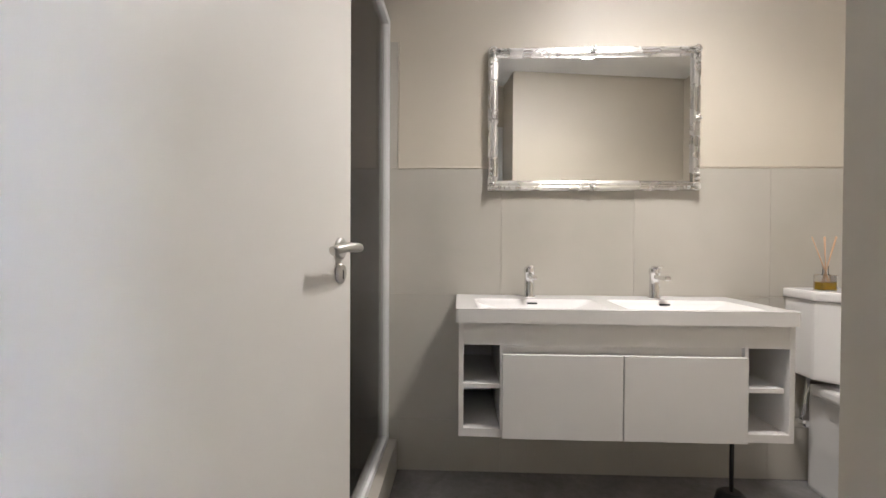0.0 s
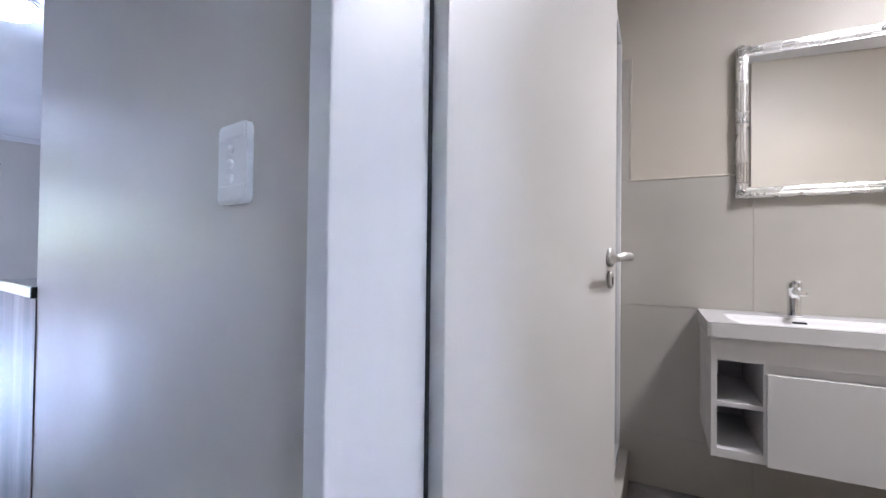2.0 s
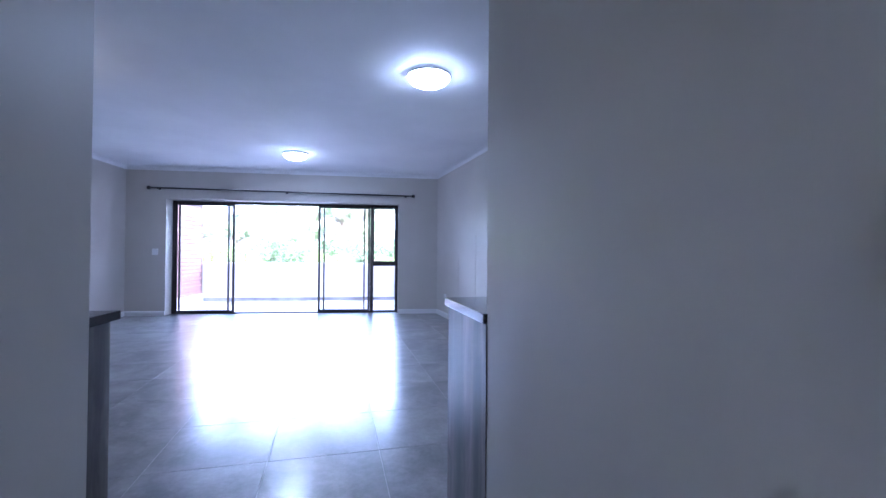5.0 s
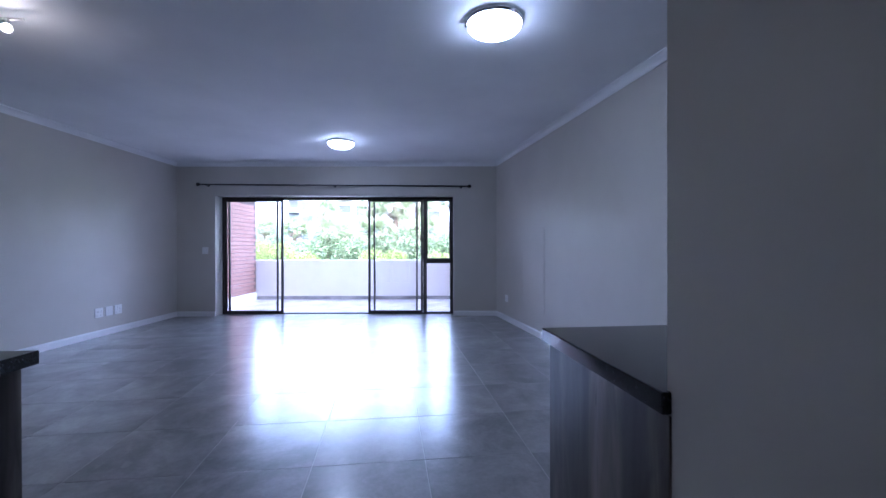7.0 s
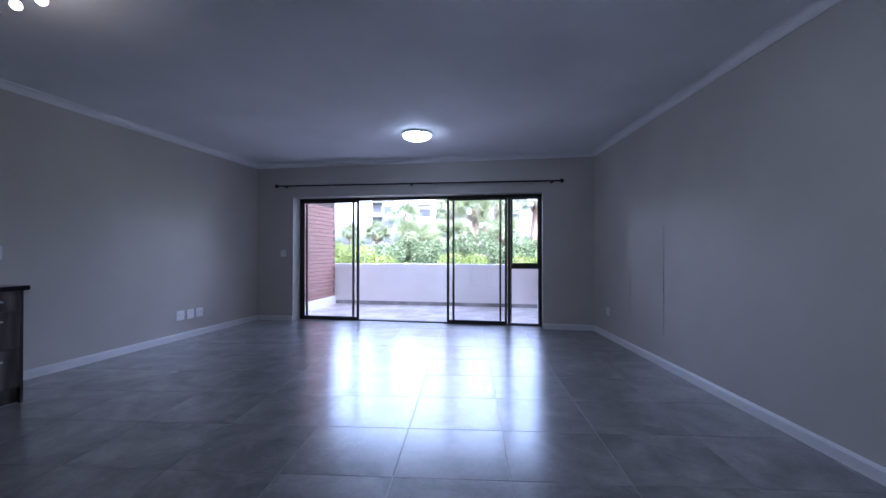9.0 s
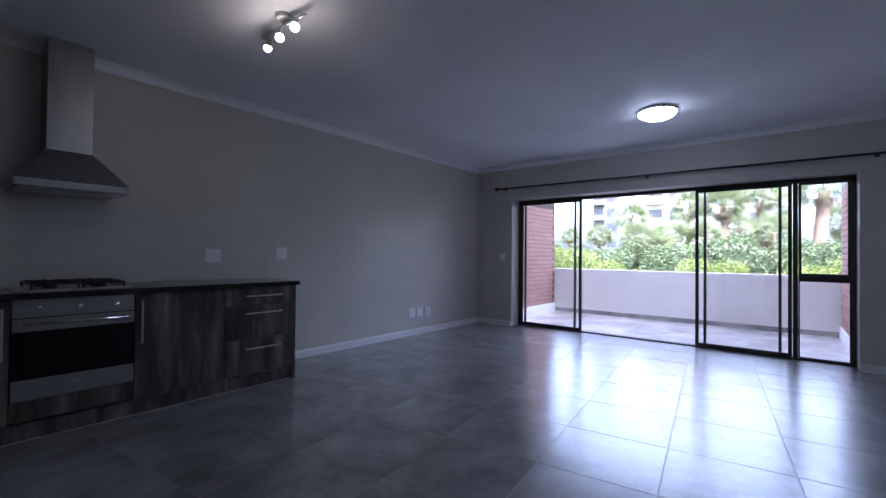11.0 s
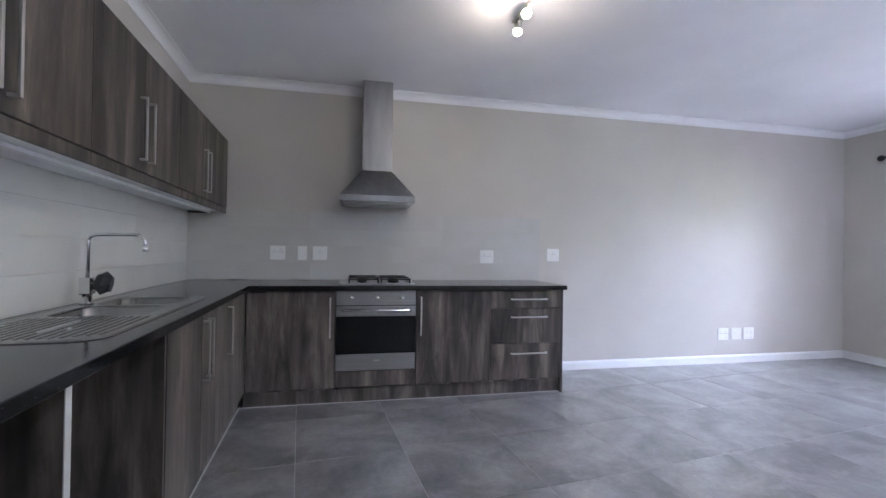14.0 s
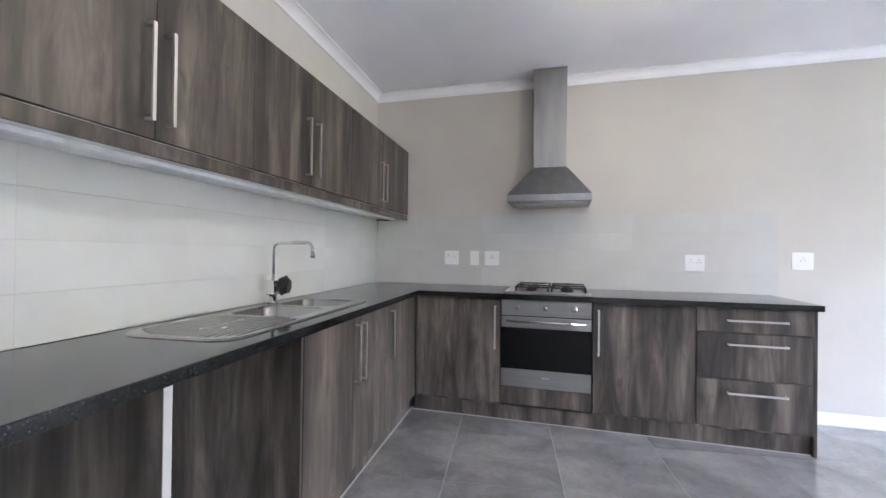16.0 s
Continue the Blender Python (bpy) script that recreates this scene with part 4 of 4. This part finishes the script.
# mirror
mir = thing("wall_mirror", B, "large mirror in an ornate antique silver frame", "mirror")
MX0, MX1, MZ0, MZ1, MY = 0.893, 1.833, 1.303, 1.943, 2.147
part("glass", box(MX0 + 0.035, MX1 - 0.035, MY - 0.016, MY - 0.004, MZ0 + 0.035, MZ1 - 0.035), M_MIRROR, mir)
prof = [(0, 0), (0, -0.022), (0.006, -0.030), (0.013, -0.030), (0.017, -0.023), (0.024, -0.023), (0.028, -0.028), (0.034, -0.027), (0.040, -0.017), (0.044, -0.017), (0.046, -0.012), (0.046, 0)]
fr = bmesh.new()
corners = [((MX0, MZ0), (1, 1)), ((MX1, MZ0), (-1, 1)), ((MX1, MZ1), (-1, -1)), ((MX0, MZ1), (1, -1))]
rings = [[fr.verts.new((x + sx * a, MY + dy, z + sz * a)) for a, dy in prof] for (x, z), (sx, sz) in corners]
m = len(prof)
for i in range(4):
    for j in range(m):
        fr.faces.new((rings[i][j], rings[i][(j + 1) % m], rings[(i + 1) % 4][(j + 1) % m], rings[(i + 1) % 4][j]))
bmesh.ops.recalc_face_normals(fr, faces=fr.faces)
part("frame", fr, M_SILVER, mir)
rng = random.Random(5)


def curl(cx, cz, size, turn):
    b = bmesh.new()
    pts = [(cx + turn[0] * size * (0.15 + 0.25 * k / 9) * math.cos(k * 0.62) + turn[0] * size * 0.35, MY - 0.032 - 0.004 * math.sin(k), cz + turn[1] * size * (0.15 + 0.25 * k / 9) * math.sin(k * 0.62) + turn[1] * size * 0.35) for k in range(10)]
    tube(pts, 0.005, 8, b, [0.007 - 0.0005 * k for k in range(10)])
    lathe([(0.003, -0.006), (0.008, -0.002), (0.008, 0.003), (0.003, 0.007)], 12, b, Matrix.Translation((cx + turn[0] * size * 0.3, MY - 0.033, cz + turn[1] * size * 0.3)) @ pose(0, 0, 0, 90))
    return b


for (x, z), s in corners:
    b = curl(x, z, 0.055, s)
    for k in range(1, 4):
        for ex, ez in ((s[0] * (0.03 + 0.022 * k), s[1] * 0.012), (s[0] * 0.012, s[1] * (0.03 + 0.022 * k))):
            r = 0.010 - 0.0018 * k
            lathe([(0.002, -0.004), (r, -0.001), (r * 0.8, 0.005), (0.002, 0.008)], 10, b, Matrix.Translation((x + ex, MY - 0.030, z + ez)) @ pose(0, 0, 0, 90))
    part("corner_ornament", b, M_SILVER, mir)
for x, z in (((MX0 + MX1) / 2, MZ0 + 0.012), ((MX0 + MX1) / 2, MZ1 - 0.012), (MX0 + 0.012, (MZ0 + MZ1) / 2), (MX1 - 0.012, (MZ0 + MZ1) / 2)):
    b = lathe([(0.002, -0.004), (0.012, -0.001), (0.009, 0.006), (0.002, 0.009)], 12, None, Matrix.Translation((x, MY - 0.030, z)) @ pose(0, 0, 0, 90))
    for k in range(5):
        a = 2 * math.pi * k / 5
        lathe([(0.002, -0.003), (0.006, 0), (0.002, 0.004)], 8, b, Matrix.Translation((x + 0.013 * math.cos(a), MY - 0.030, z + 0.013 * math.sin(a))) @ pose(0, 0, 0, 90))
    part("rosette", b, M_SILVER, mir)

# shower screen
sh = thing("shower_screen", B, "glass shower screen in a white frame on a tiled kerb", "shower screen")
part("kerb", box(0.375, 0.480, 1.30, 2.147, 0.0, 0.150, 0.006), M_BATHTILE, sh)
part("wall_profile", box(0.412, 0.442, 2.105, 2.147, 0.150, 2.085, 0.003), M_TRIM, sh)
part("top_rail", box(0.412, 0.442, 1.34, 2.105, 2.050, 2.085, 0.003), M_TRIM, sh)
part("bottom_rail", box(0.412, 0.442, 1.34, 2.105, 0.150, 0.180, 0.003), M_TRIM, sh)
part("end_stile", box(0.412, 0.442, 1.30, 1.34, 0.150, 2.085, 0.003), M_TRIM, sh)
g = part("pane", box(0.424, 0.430, 1.34, 2.105, 0.180, 2.050), M_SHOWERGLASS, sh)
g.visible_shadow = False

# toilet
wc = thing("toilet", B @ Matrix.Translation((0.175, 0, 0)), "white ceramic close-coupled toilet with a chamfered cistern", "toilet")
part("cistern", prism([(2.045, 2.146), (2.045, 1.985), (2.105, 1.915), (2.40, 1.915), (2.46, 1.985), (2.46, 2.146)], 0.505, 0.832, 0.012), M_CERAMIC, wc)
part("lid", prism([(2.035, 2.146), (2.035, 1.980), (2.10, 1.903), (2.405, 1.903), (2.47, 1.980), (2.47, 2.146)], 0.832, 0.872, 0.010), M_CERAMIC, wc)
part("pan", prism([(2.115, 2.10), (2.115, 1.72), (2.15, 1.56), (2.25, 1.50), (2.35, 1.56), (2.39, 1.72), (2.39, 2.10)], 0.0, 0.43, 0.02), M_CERAMIC, wc)
part("seat", prism([(2.08, 2.05), (2.075, 1.70), (2.12, 1.52), (2.25, 1.45), (2.38, 1.52), (2.43, 1.70), (2.42, 2.05)], 0.43, 0.475, 0.012), M_CERAMIC, wc)
part("supply_pipe", tube([(2.07, 2.14, 0.30), (2.07, 2.09, 0.30), (2.075, 2.07, 0.34), (2.09, 2.06, 0.51)], 0.008, 8), M_CHROME, wc)
part("stop_valve", lathe([(0.014, 0), (0.014, 0.04), (0.008, 0.045)], 12, None, Matrix.Translation((2.07, 2.085, 0.30)) @ pose(0, 0, 0, 90)), M_CHROME, wc)

# reed diffuser on the cistern
rd = thing("reed_diffuser", B @ Matrix.Translation((2.30, 2.03, 0.872)), "square glass reed diffuser with amber oil", "reed diffuser")
bt = part("bottle", prism(rounded(-0.032, 0.032, -0.025, 0.025, 0.006, 3), 0.001, 0.066, 0.004), clear_glass("bottle_glass"), rd)
part("neck", lathe([(0.014, 0.064), (0.010, 0.072), (0.010, 0.098), (0.013, 0.102)], 16), clear_glass("neck_glass"), rd)
part("oil", box(-0.028, 0.028, -0.021, 0.021, 0.004, 0.034, 0.003), M_OIL, rd)
for dx, dy in ((-0.050, 0.01), (-0.012, -0.01), (0.004, 0.015), (0.034, -0.012), (0.046, 0.008)):
    part("reed", tube([(-dx * 0.35, -dy, 0.01), (0.1 * dx, 0, 0.09), (dx, dy, 0.225)], 0.0022, 6), M_REED, rd)

# toilet brush
br = thing("toilet_brush", B @ Matrix.Translation((1.845, 1.90, 0.002)), "black toilet brush in its holder under the vanity", "toilet brush")
part("holder", lathe([(0.062, 0), (0.064, 0.012), (0.050, 0.075), (0.032, 0.085)], 24), M_RUBBER, br)
part("handle", tube([(0, 0, 0.08), (0, 0, 0.352)], 0.008, 10), M_RUBBER, br)

# bathroom ceiling light
for px, py in ((1.55, 1.43),):
    bl_ = thing("bathroom_ceiling_light", B @ Matrix.Translation((px, py, BATHTOP)), "round warm ceiling light in the bathroom", "ceiling light", "bathroom lights")
    part("base", lathe([(0.165, 0), (0.168, -0.02), (0.15, -0.03)], 40), M_TRIM, bl_)
    part("diffuser", lathe([(0.148, -0.028), (0.13, -0.05), (0.08, -0.068), (0.004, -0.074)], 40), M_BATHLAMP, bl_)

    lamp = new("bathroom_lamp", bpy.data.lights.new("bathroom_lamp", "SPOT"))
    lamp.data.energy, lamp.data.shadow_soft_size, lamp.data.color = 2.05, 0.10, (1.0, 0.85, 0.62)
    lamp.data.spot_size, lamp.data.spot_blend = radians(156), 1.0
    lamp.location = B @ Vector((px, py, BATHTOP - 0.13))

# ---- balcony ----
structure("floor_balcony", box(-10.55, -8.06, -4.4, 0.9, -0.2, -0.03), M_BALCTILE, "pale tiled balcony floor", "floor")
parapet = structure("wall_parapet", box(-10.55, -10.35, -4.4, 0.9, -0.2, 0.885, 0.006), M_PLASTER, "off-white plastered balcony parapet", "parapet")
structure("trim_parapet_skirting", box(-10.352, -10.338, -4.15, 0.365, -0.03, 0.05), M_FLOOR, "grey tile skirting along the parapet", "skirting")
wall_brick = structure("wall_brick_south", box(-10.35, -8.06, -4.38, -4.185, -0.03, 3.0), M_MORTAR, "red face brick balcony wall with a white plinth", "brick wall")
structure("trim_brick_plinth", box(-10.35, -8.06, -4.185, -4.150, -0.03, 0.15, 0.003), M_PLASTER, "white plastered plinth under the brick wall", "plinth")
wall_brick_n = structure("wall_brick_north", box(-10.35, -8.06, 0.398, 0.62, -0.03, 3.0), M_MORTAR, "red face brick balcony side wall", "brick wall")

structure("trim_brick_plinth_north", box(-10.338, -8.06, 0.366, 0.398, -0.03, 0.15, 0.003), M_PLASTER, "white plastered plinth under the brick wall", "plinth")

# ---- outdoors ----
structure("ground", box(-2500, 2500, -2500, 2500, -7.2, -7.0), M_GROUND, "dry lawn and streets far below the balcony", "ground")


def far(bearing, dist):
    """A place outdoors, by degrees south of west and metres from the sliding door."""
    return -1.6 - dist * math.cos(radians(bearing)), -0.26 - dist * math.sin(radians(bearing))


def leaf_cloud(rng, blobs, count, size, squash=0.8):
    verts, faces = [], []
    for cx, cy, cz, r in blobs:
        for _ in range(count):
            d = Vector((rng.gauss(0, 1), rng.gauss(0, 1), rng.gauss(0, 1))).normalized() * r * (0.55 + 0.5 * rng.random())
            p = Vector((cx + d.x, cy + d.y, cz + d.z * squash))
            t = Vector((rng.gauss(0, 1), rng.gauss(0, 1), rng.gauss(0, 0.6))).normalized()
            b = t.cross(Vector((rng.gauss(0, 1), rng.gauss(0, 1), rng.gauss(0, 1)))).normalized()
            s = size * (0.6 + 0.8 * rng.random())
            i = len(verts)
            verts += [p - t * s, p + b * s * 0.45, p + t * s, p - b * s * 0.45]
            faces.append((i, i + 1, i + 2, i + 3))
    me = bpy.data.meshes.new("leaves")
    me.from_pydata([tuple(v) for v in verts], [], faces)
    return me


def tree(bearing, dist, top, spread, seed, shrub=False):
    """A broad tree or tall shrub whose crown reaches top, in metres above the living room floor."""
    rng = random.Random(seed)
    x, y = far(bearing, dist)
    base = -7.0
    height = top - base + rng.uniform(-0.35, 0.25)
    t = thing("shrub" if shrub else "tree", pose(x, y, base), "yellow-green leafy garden shrub below the balcony" if shrub else "dense green broadleaf garden tree", "shrub" if shrub else "tree", "garden shrubs" if shrub else "garden trees")
    fork = height * 0.45
    tr = tube([(0, 0, 0), (0.1, 0.05, fork * 0.5), (0.05, -0.1, fork)], 0.2, 8, None, [0.22, 0.17, 0.13])
    blobs = []
    for k in range(9):
        a = 2 * math.pi * k / 9 + rng.random()
        r = spread * (0.25 + 0.6 * rng.random())
        e = (r * math.cos(a), r * math.sin(a), height * (0.62 + 0.26 * rng.random()))
        tube([(0.05, -0.1, fork * 0.95), (e[0] * 0.5, e[1] * 0.5, (fork + e[2]) * 0.52), e], 0.06, 6, tr, [0.10, 0.06, 0.02])
        blobs.append((*e, spread * (0.30 + 0.22 * rng.random())))
    blobs.append((0, 0, height - spread * 0.35, spread * 0.4))
    part("trunk", tr, M_BARK, t)
    me = leaf_cloud(rng, blobs, 1150, 0.040 if shrub else 0.062)
    me.materials.append(M_SHRUB if shrub else M_LEAF)
    part("crown", me, None, t)


def palm(bearing, dist, crown, seed, reach=1.25, girth=0.17):
    """A fan palm whose crown centre stands that high above the living room floor."""
    rng = random.Random(seed)
    x, y = far(bearing, dist)
    base = -7.0
    h = crown - base
    t = thing("palm_tree", pose(x, y, base, 0, 0, rng.random() * 360), "tall fan palm with a shaggy dry skirt", "palm tree", "garden palms")
    pts = [(0.12 * math.sin(k * 0.5), 0.1 * math.cos(k * 0.4), h * k / 14) for k in range(15)]
    part("trunk", tube(pts, 0.2, 10, None, [girth * (1 - 0.02 * k + 0.07 * (k % 2)) for k in range(15)]), M_BARK, t)

    def fronds(count, low, high, length, verts, faces):
        for _ in range(count):
            a = rng.random() * 2 * math.pi
            el = math.asin(low + (high - low) * rng.random())
            d = Vector((math.cos(a) * math.cos(el), math.sin(a) * math.cos(el), math.sin(el)))
            side = Matrix.Rotation(rng.uniform(-1.1, 1.1), 3, d) @ d.cross(Vector((0, 0, 1))).normalized()
            up = side.cross(d)
            root = Vector((pts[-1][0], pts[-1][1], h)) + d * length * 0.45
            for k in range(-7, 8):
                w = k * 0.20
                tip = root + (d * math.cos(w) + side * math.sin(w)) * length * (0.66 - 0.025 * abs(k)) * rng.uniform(0.8, 1.1) - Vector((0, 0, 0.09 * length * (0.5 + abs(k) * 0.14)))
                midp = root + (d * math.cos(w) + side * math.sin(w)) * length * 0.32
                n = (side * math.cos(w) - d * math.sin(w)) * 0.017 * length
                i = len(verts)
                verts += [root, midp + n, tip, midp - n]
                faces.append((i, i + 1, i + 2, i + 3))
            i = len(verts)
            o = Vector((pts[-1][0], pts[-1][1], h))
            verts += [o + side * 0.02, o - side * 0.02, root - side * 0.015, root + side * 0.015]
            faces.append((i, i + 1, i + 2, i + 3))

    for name, mat, args in (("crown", M_PALM, (54, -0.45, 0.98, reach * 0.9)), ("dry_skirt", M_DEADPALM, (16, -0.99, -0.8, reach * 0.6))):
        verts, faces = [], []
        fronds(*args, verts, faces)
        me = bpy.data.meshes.new(name)
        me.from_pydata([tuple(v) for v in verts], [], faces)
        me.materials.append(mat)
        part(name, me, None, t)


for i, (b_, d_, c_, r_, g_) in enumerate(((22.5, 42, 3.0, 0.9, 0.13), (12.4, 24, 1.9, 0.8, 0.16), (7.2, 25, 2.2, 0.85, 0.16), (19.0, 33, 2.6, 0.9, 0.15), (15.2, 30, 3.6, 1.05, 0.15), (14.8, 26, 2.0, 0.95, 0.18), (10.5, 26, 2.1, 1.0, 0.19), (9.0, 31, 4.2, 1.1, 0.16),
                                            (5.5, 29, 4.1, 1.15, 0.22), (2.5, 31, 4.7, 1.15, 0.17), (1.2, 25, 2.3, 1.0, 0.20), (-2.7, 27, 4.4, 1.1, 0.30), (-4.2, 30, 3.0, 1.1, 0.18), (4.0, 36, 3.2, 1.0, 0.16))):
    palm(b_, d_, c_, 40 + i, r_ * 1.45, g_ * 1.1)
for i, (b_, d_, c_, r_) in enumerate(((25, 24, 1.9, 1.9), (22, 20, 1.7, 1.8), (19.5, 25, 2.0, 2.0), (17, 20, 1.75, 1.8), (14.2, 24, 2.1, 2.0), (11.8, 18, 1.75, 1.7), (9.2, 22, 2.0, 1.9), (7, 17, 1.7, 1.6), (4.4, 20, 2.0, 1.8), (2, 17, 1.8, 1.6), (-0.6, 20, 2.2, 1.9), (-3.4, 16, 1.8, 1.6), (-6, 20, 2.3, 2.0), (-9, 18, 2.3, 2.0), (21.5, 38, 2.3, 2.0), (16.6, 34, 2.1, 1.7), (12.6, 33, 2.3, 1.8), (7.4, 32, 2.4, 1.9), (3.4, 30, 2.5, 1.8), (-0.6, 31, 2.7, 1.9), (-4.8, 29, 2.8, 2.0))):
    tree(b_, d_, c_, r_, 70 + i)
for i, (b_, d_, c_, r_) in enumerate(((23.5, 14, 1.25, 1.2), (20.5, 15, 1.25, 1.3), (17.6, 14, 1.15, 1.2), (14.6, 14.5, 1.15, 1.3), (11.5, 13.5, 1.0, 1.2), (8.3, 14, 1.0, 1.2), (5.0, 13.5, 1.0, 1.2), (1.8, 13.5, 1.0, 1.2), (-1.5, 13, 1.0, 1.2), (-4.8, 13, 1.05, 1.2))):
    tree(b_, d_, c_, r_, 110 + i, True)


def building(name, bearing, dist, width, depth, top, storey, mat, label, columns, turn):
    x, y = far(bearing, dist)
    t = thing(name, pose(x, y, -7.0, 0, 0, turn), label, "apartment building")
    h = top + 7.0
    part("wall", box(-depth / 2, depth / 2, -width / 2, width / 2, 0, h), mat, t)
    part("roof", box(-depth / 2 - 0.3, depth / 2 + 0.3, -width / 2 - 0.3, width / 2 + 0.3, h, h + 0.4), mat, t)
    n = int(h / storey)
    pitch = width / columns
    pane = mesh_of(box(-0.02, 0.02, -pitch * 0.34, pitch * 0.34, -storey * 0.27, storey * 0.27), "pane", M_PANE)
    slab = mesh_of(box(0, 1.3, -pitch * 0.46, pitch * 0.46, 0, 0.18), "slab", mat)
    rail = mesh_of(box(1.2, 1.3, -pitch * 0.46, pitch * 0.46, 0.18, 1.05), "rail", mat)
    for k in range(1, n):
        for j in range(columns):
            yy = -width / 2 + pitch * (j + 0.5)
            z = k * storey
            o = part("window", pane, None, t)
            o.location = (depth / 2 + 0.02, yy, z + storey * 0.5)
            if j % 2 == 0:
                o = part("balcony", slab, None, t)
                o.location = (depth / 2, yy, z)
                o2 = part("balustrade", rail, None, o)
                o2.location = (0, 0, 0)


building("apartment_tower", 18.2, 95, 4.6, 4.4, 30, 3.1, M_TOWER, "grey apartment tower with stacked balconies", 2, 14)
building("apartment_block", 10.2, 75, 8.4, 8, 22, 3.2, M_PALE, "pale rendered apartment block with long balconies", 3, 8)
building("apartment_block", 2.6, 85, 9, 8, 20, 3.2, M_PALE, "pale rendered apartment block behind the palms", 3, 2)


# ---- tiles and bricks ----
def clipped(poly, x0, x1, y0, y1):
    for axis, limit, keep in ((0, x0, 1), (0, x1, -1), (1, y0, 1), (1, y1, -1)):
        out = []
        for a, b in zip(poly, poly[1:] + poly[:1]):
            ia, ib = (a[axis] - limit) * keep >= 0, (b[axis] - limit) * keep >= 0
            if ia:
                out.append(a)
            if ia != ib:
                f = (limit - a[axis]) / (b[axis] - a[axis])
                out.append((a[0] + f * (b[0] - a[0]), a[1] + f * (b[1] - a[1])))
        poly = out
        if len(poly) < 3:
            return []
    return poly


def area(poly):
    return abs(sum(a[0] * b[1] - b[0] * a[1] for a, b in zip(poly, poly[1:] + poly[:1]))) / 2


PX, PY, GAP = 0.605, 0.605, 0.0018
whole = mesh_of(prism([(GAP, GAP), (PX - GAP, GAP), (PX - GAP, PY - GAP), (GAP, PY - GAP)], -0.009, 0.0, 0.0012), "tile", M_FLOOR)
for i in range(-12, 10):
    for j in range(-4, 13):
        m = T @ Matrix.Translation((i * PX, j * PY, 0))
        poly = [((m @ Vector((x, y, 0))).x, (m @ Vector((x, y, 0))).y) for x, y in ((GAP, GAP), (PX - GAP, GAP), (PX - GAP, PY - GAP), (GAP, PY - GAP))]
        cx, cy = (m @ Vector((PX / 2, PY / 2, 0)))[:2]
        cut = clipped(poly, -8.05, 2.75, SOUTH, north(cx) + 0.12 if cx < -1.1 else 0.75)
        if len(cut) < 3 or area(cut) < 0.01:
            continue
        if area(cut) > 0.999 * area(poly):
            o = part("tile", whole, None, floor)
            o.matrix_world = m
        else:
            inv = m.inverted()
            loc = [((inv @ Vector((x, y, 0))).x, (inv @ Vector((x, y, 0))).y) for x, y in cut]
            o = part("tile", prism(loc, -0.009, 0.0), M_FLOOR, floor)
            o.matrix_world = m

# splashback tiles: four courses on both kitchen walls
HT, WT = 0.152, 0.60


def course(parent, edges_, z0, z1, m):
    for a, b in edges_:
        o = part("tile", box(a + 0.0001, b - 0.0001, 0.001, 0.0075, z0 + 0.0011, z1 - 0.0011, 0.0005), M_SPLASH, parent)
        o.matrix_world = m


for k in range(4):
    z0, z1 = 0.901 + HT * k, 0.901 + HT * (k + 1)
    step = [-3.90] + [x for x in (-3.52, -2.92, -2.32, -1.72, -1.12) if x > -3.90] + [-0.735]
    course(wall_south, list(zip(step, step[1:])), z0, z1, HOB)
    step = [0.01, 0.42, 1.02, 1.62, 2.22, 2.82, 3.42]
    course(wall_sink, list(zip(step, step[1:])), z0, z1, K)

# bathroom wall tiles with a bead along the top
xs = [-0.44, -0.244, 0.356, 0.956, 1.556, 2.156, 2.61]
zs = [0.004, 0.244, 0.826, 1.405]
for z0, z1 in zip(zs, zs[1:]):
    for a, b in zip(xs, xs[1:]):
        o = part("tile", box(a + 0.0006, b - 0.0006, 2.148, 2.1545, z0 + 0.0008, z1 - 0.0008, 0.0006), M_BATHTILE, wall_bath)
        o.matrix_world = B
for a, b in ((-0.44, -0.244), (-0.244, 0.356), (0.356, 0.478)):
    o = part("tile", box(a + 0.0015, b - 0.0015, 2.148, 2.1545, 1.4065, 1.988, 0.001), M_BATHTILE, wall_bath)
    o.matrix_world = B
bead = tube([(0.482, 2.150, 1.990), (0.482, 2.150, 1.408), (2.61, 2.150, 1.408)], 0.005, 8)
structure("trim_tile_bead", bead, M_BATHPAINT, "pale bead along the top of the bathroom tiles", "trim", B)

# bricks of the balcony walls
brick = mesh_of(box(0.0, 0.2205, -0.0, 0.012, 0.0, 0.071, 0.0015, None, 1), "brick", M_BRICK)
for wall, y, flip, rows in ((wall_brick, -4.185, 1, range(0, 24)), (wall_brick_n, 0.398, -1, range(0, 24))):
    for r in rows:
        z = 0.155 + r * 0.083
        for c_ in range(10):
            x = -10.34 + c_ * 0.222 - (0.111 if r % 2 else 0)
            if x < -10.35:
                continue
            o = part("brick", brick, None, wall)
            o.matrix_world = Matrix.Translation((x, y if flip > 0 else y - 0.012, z))
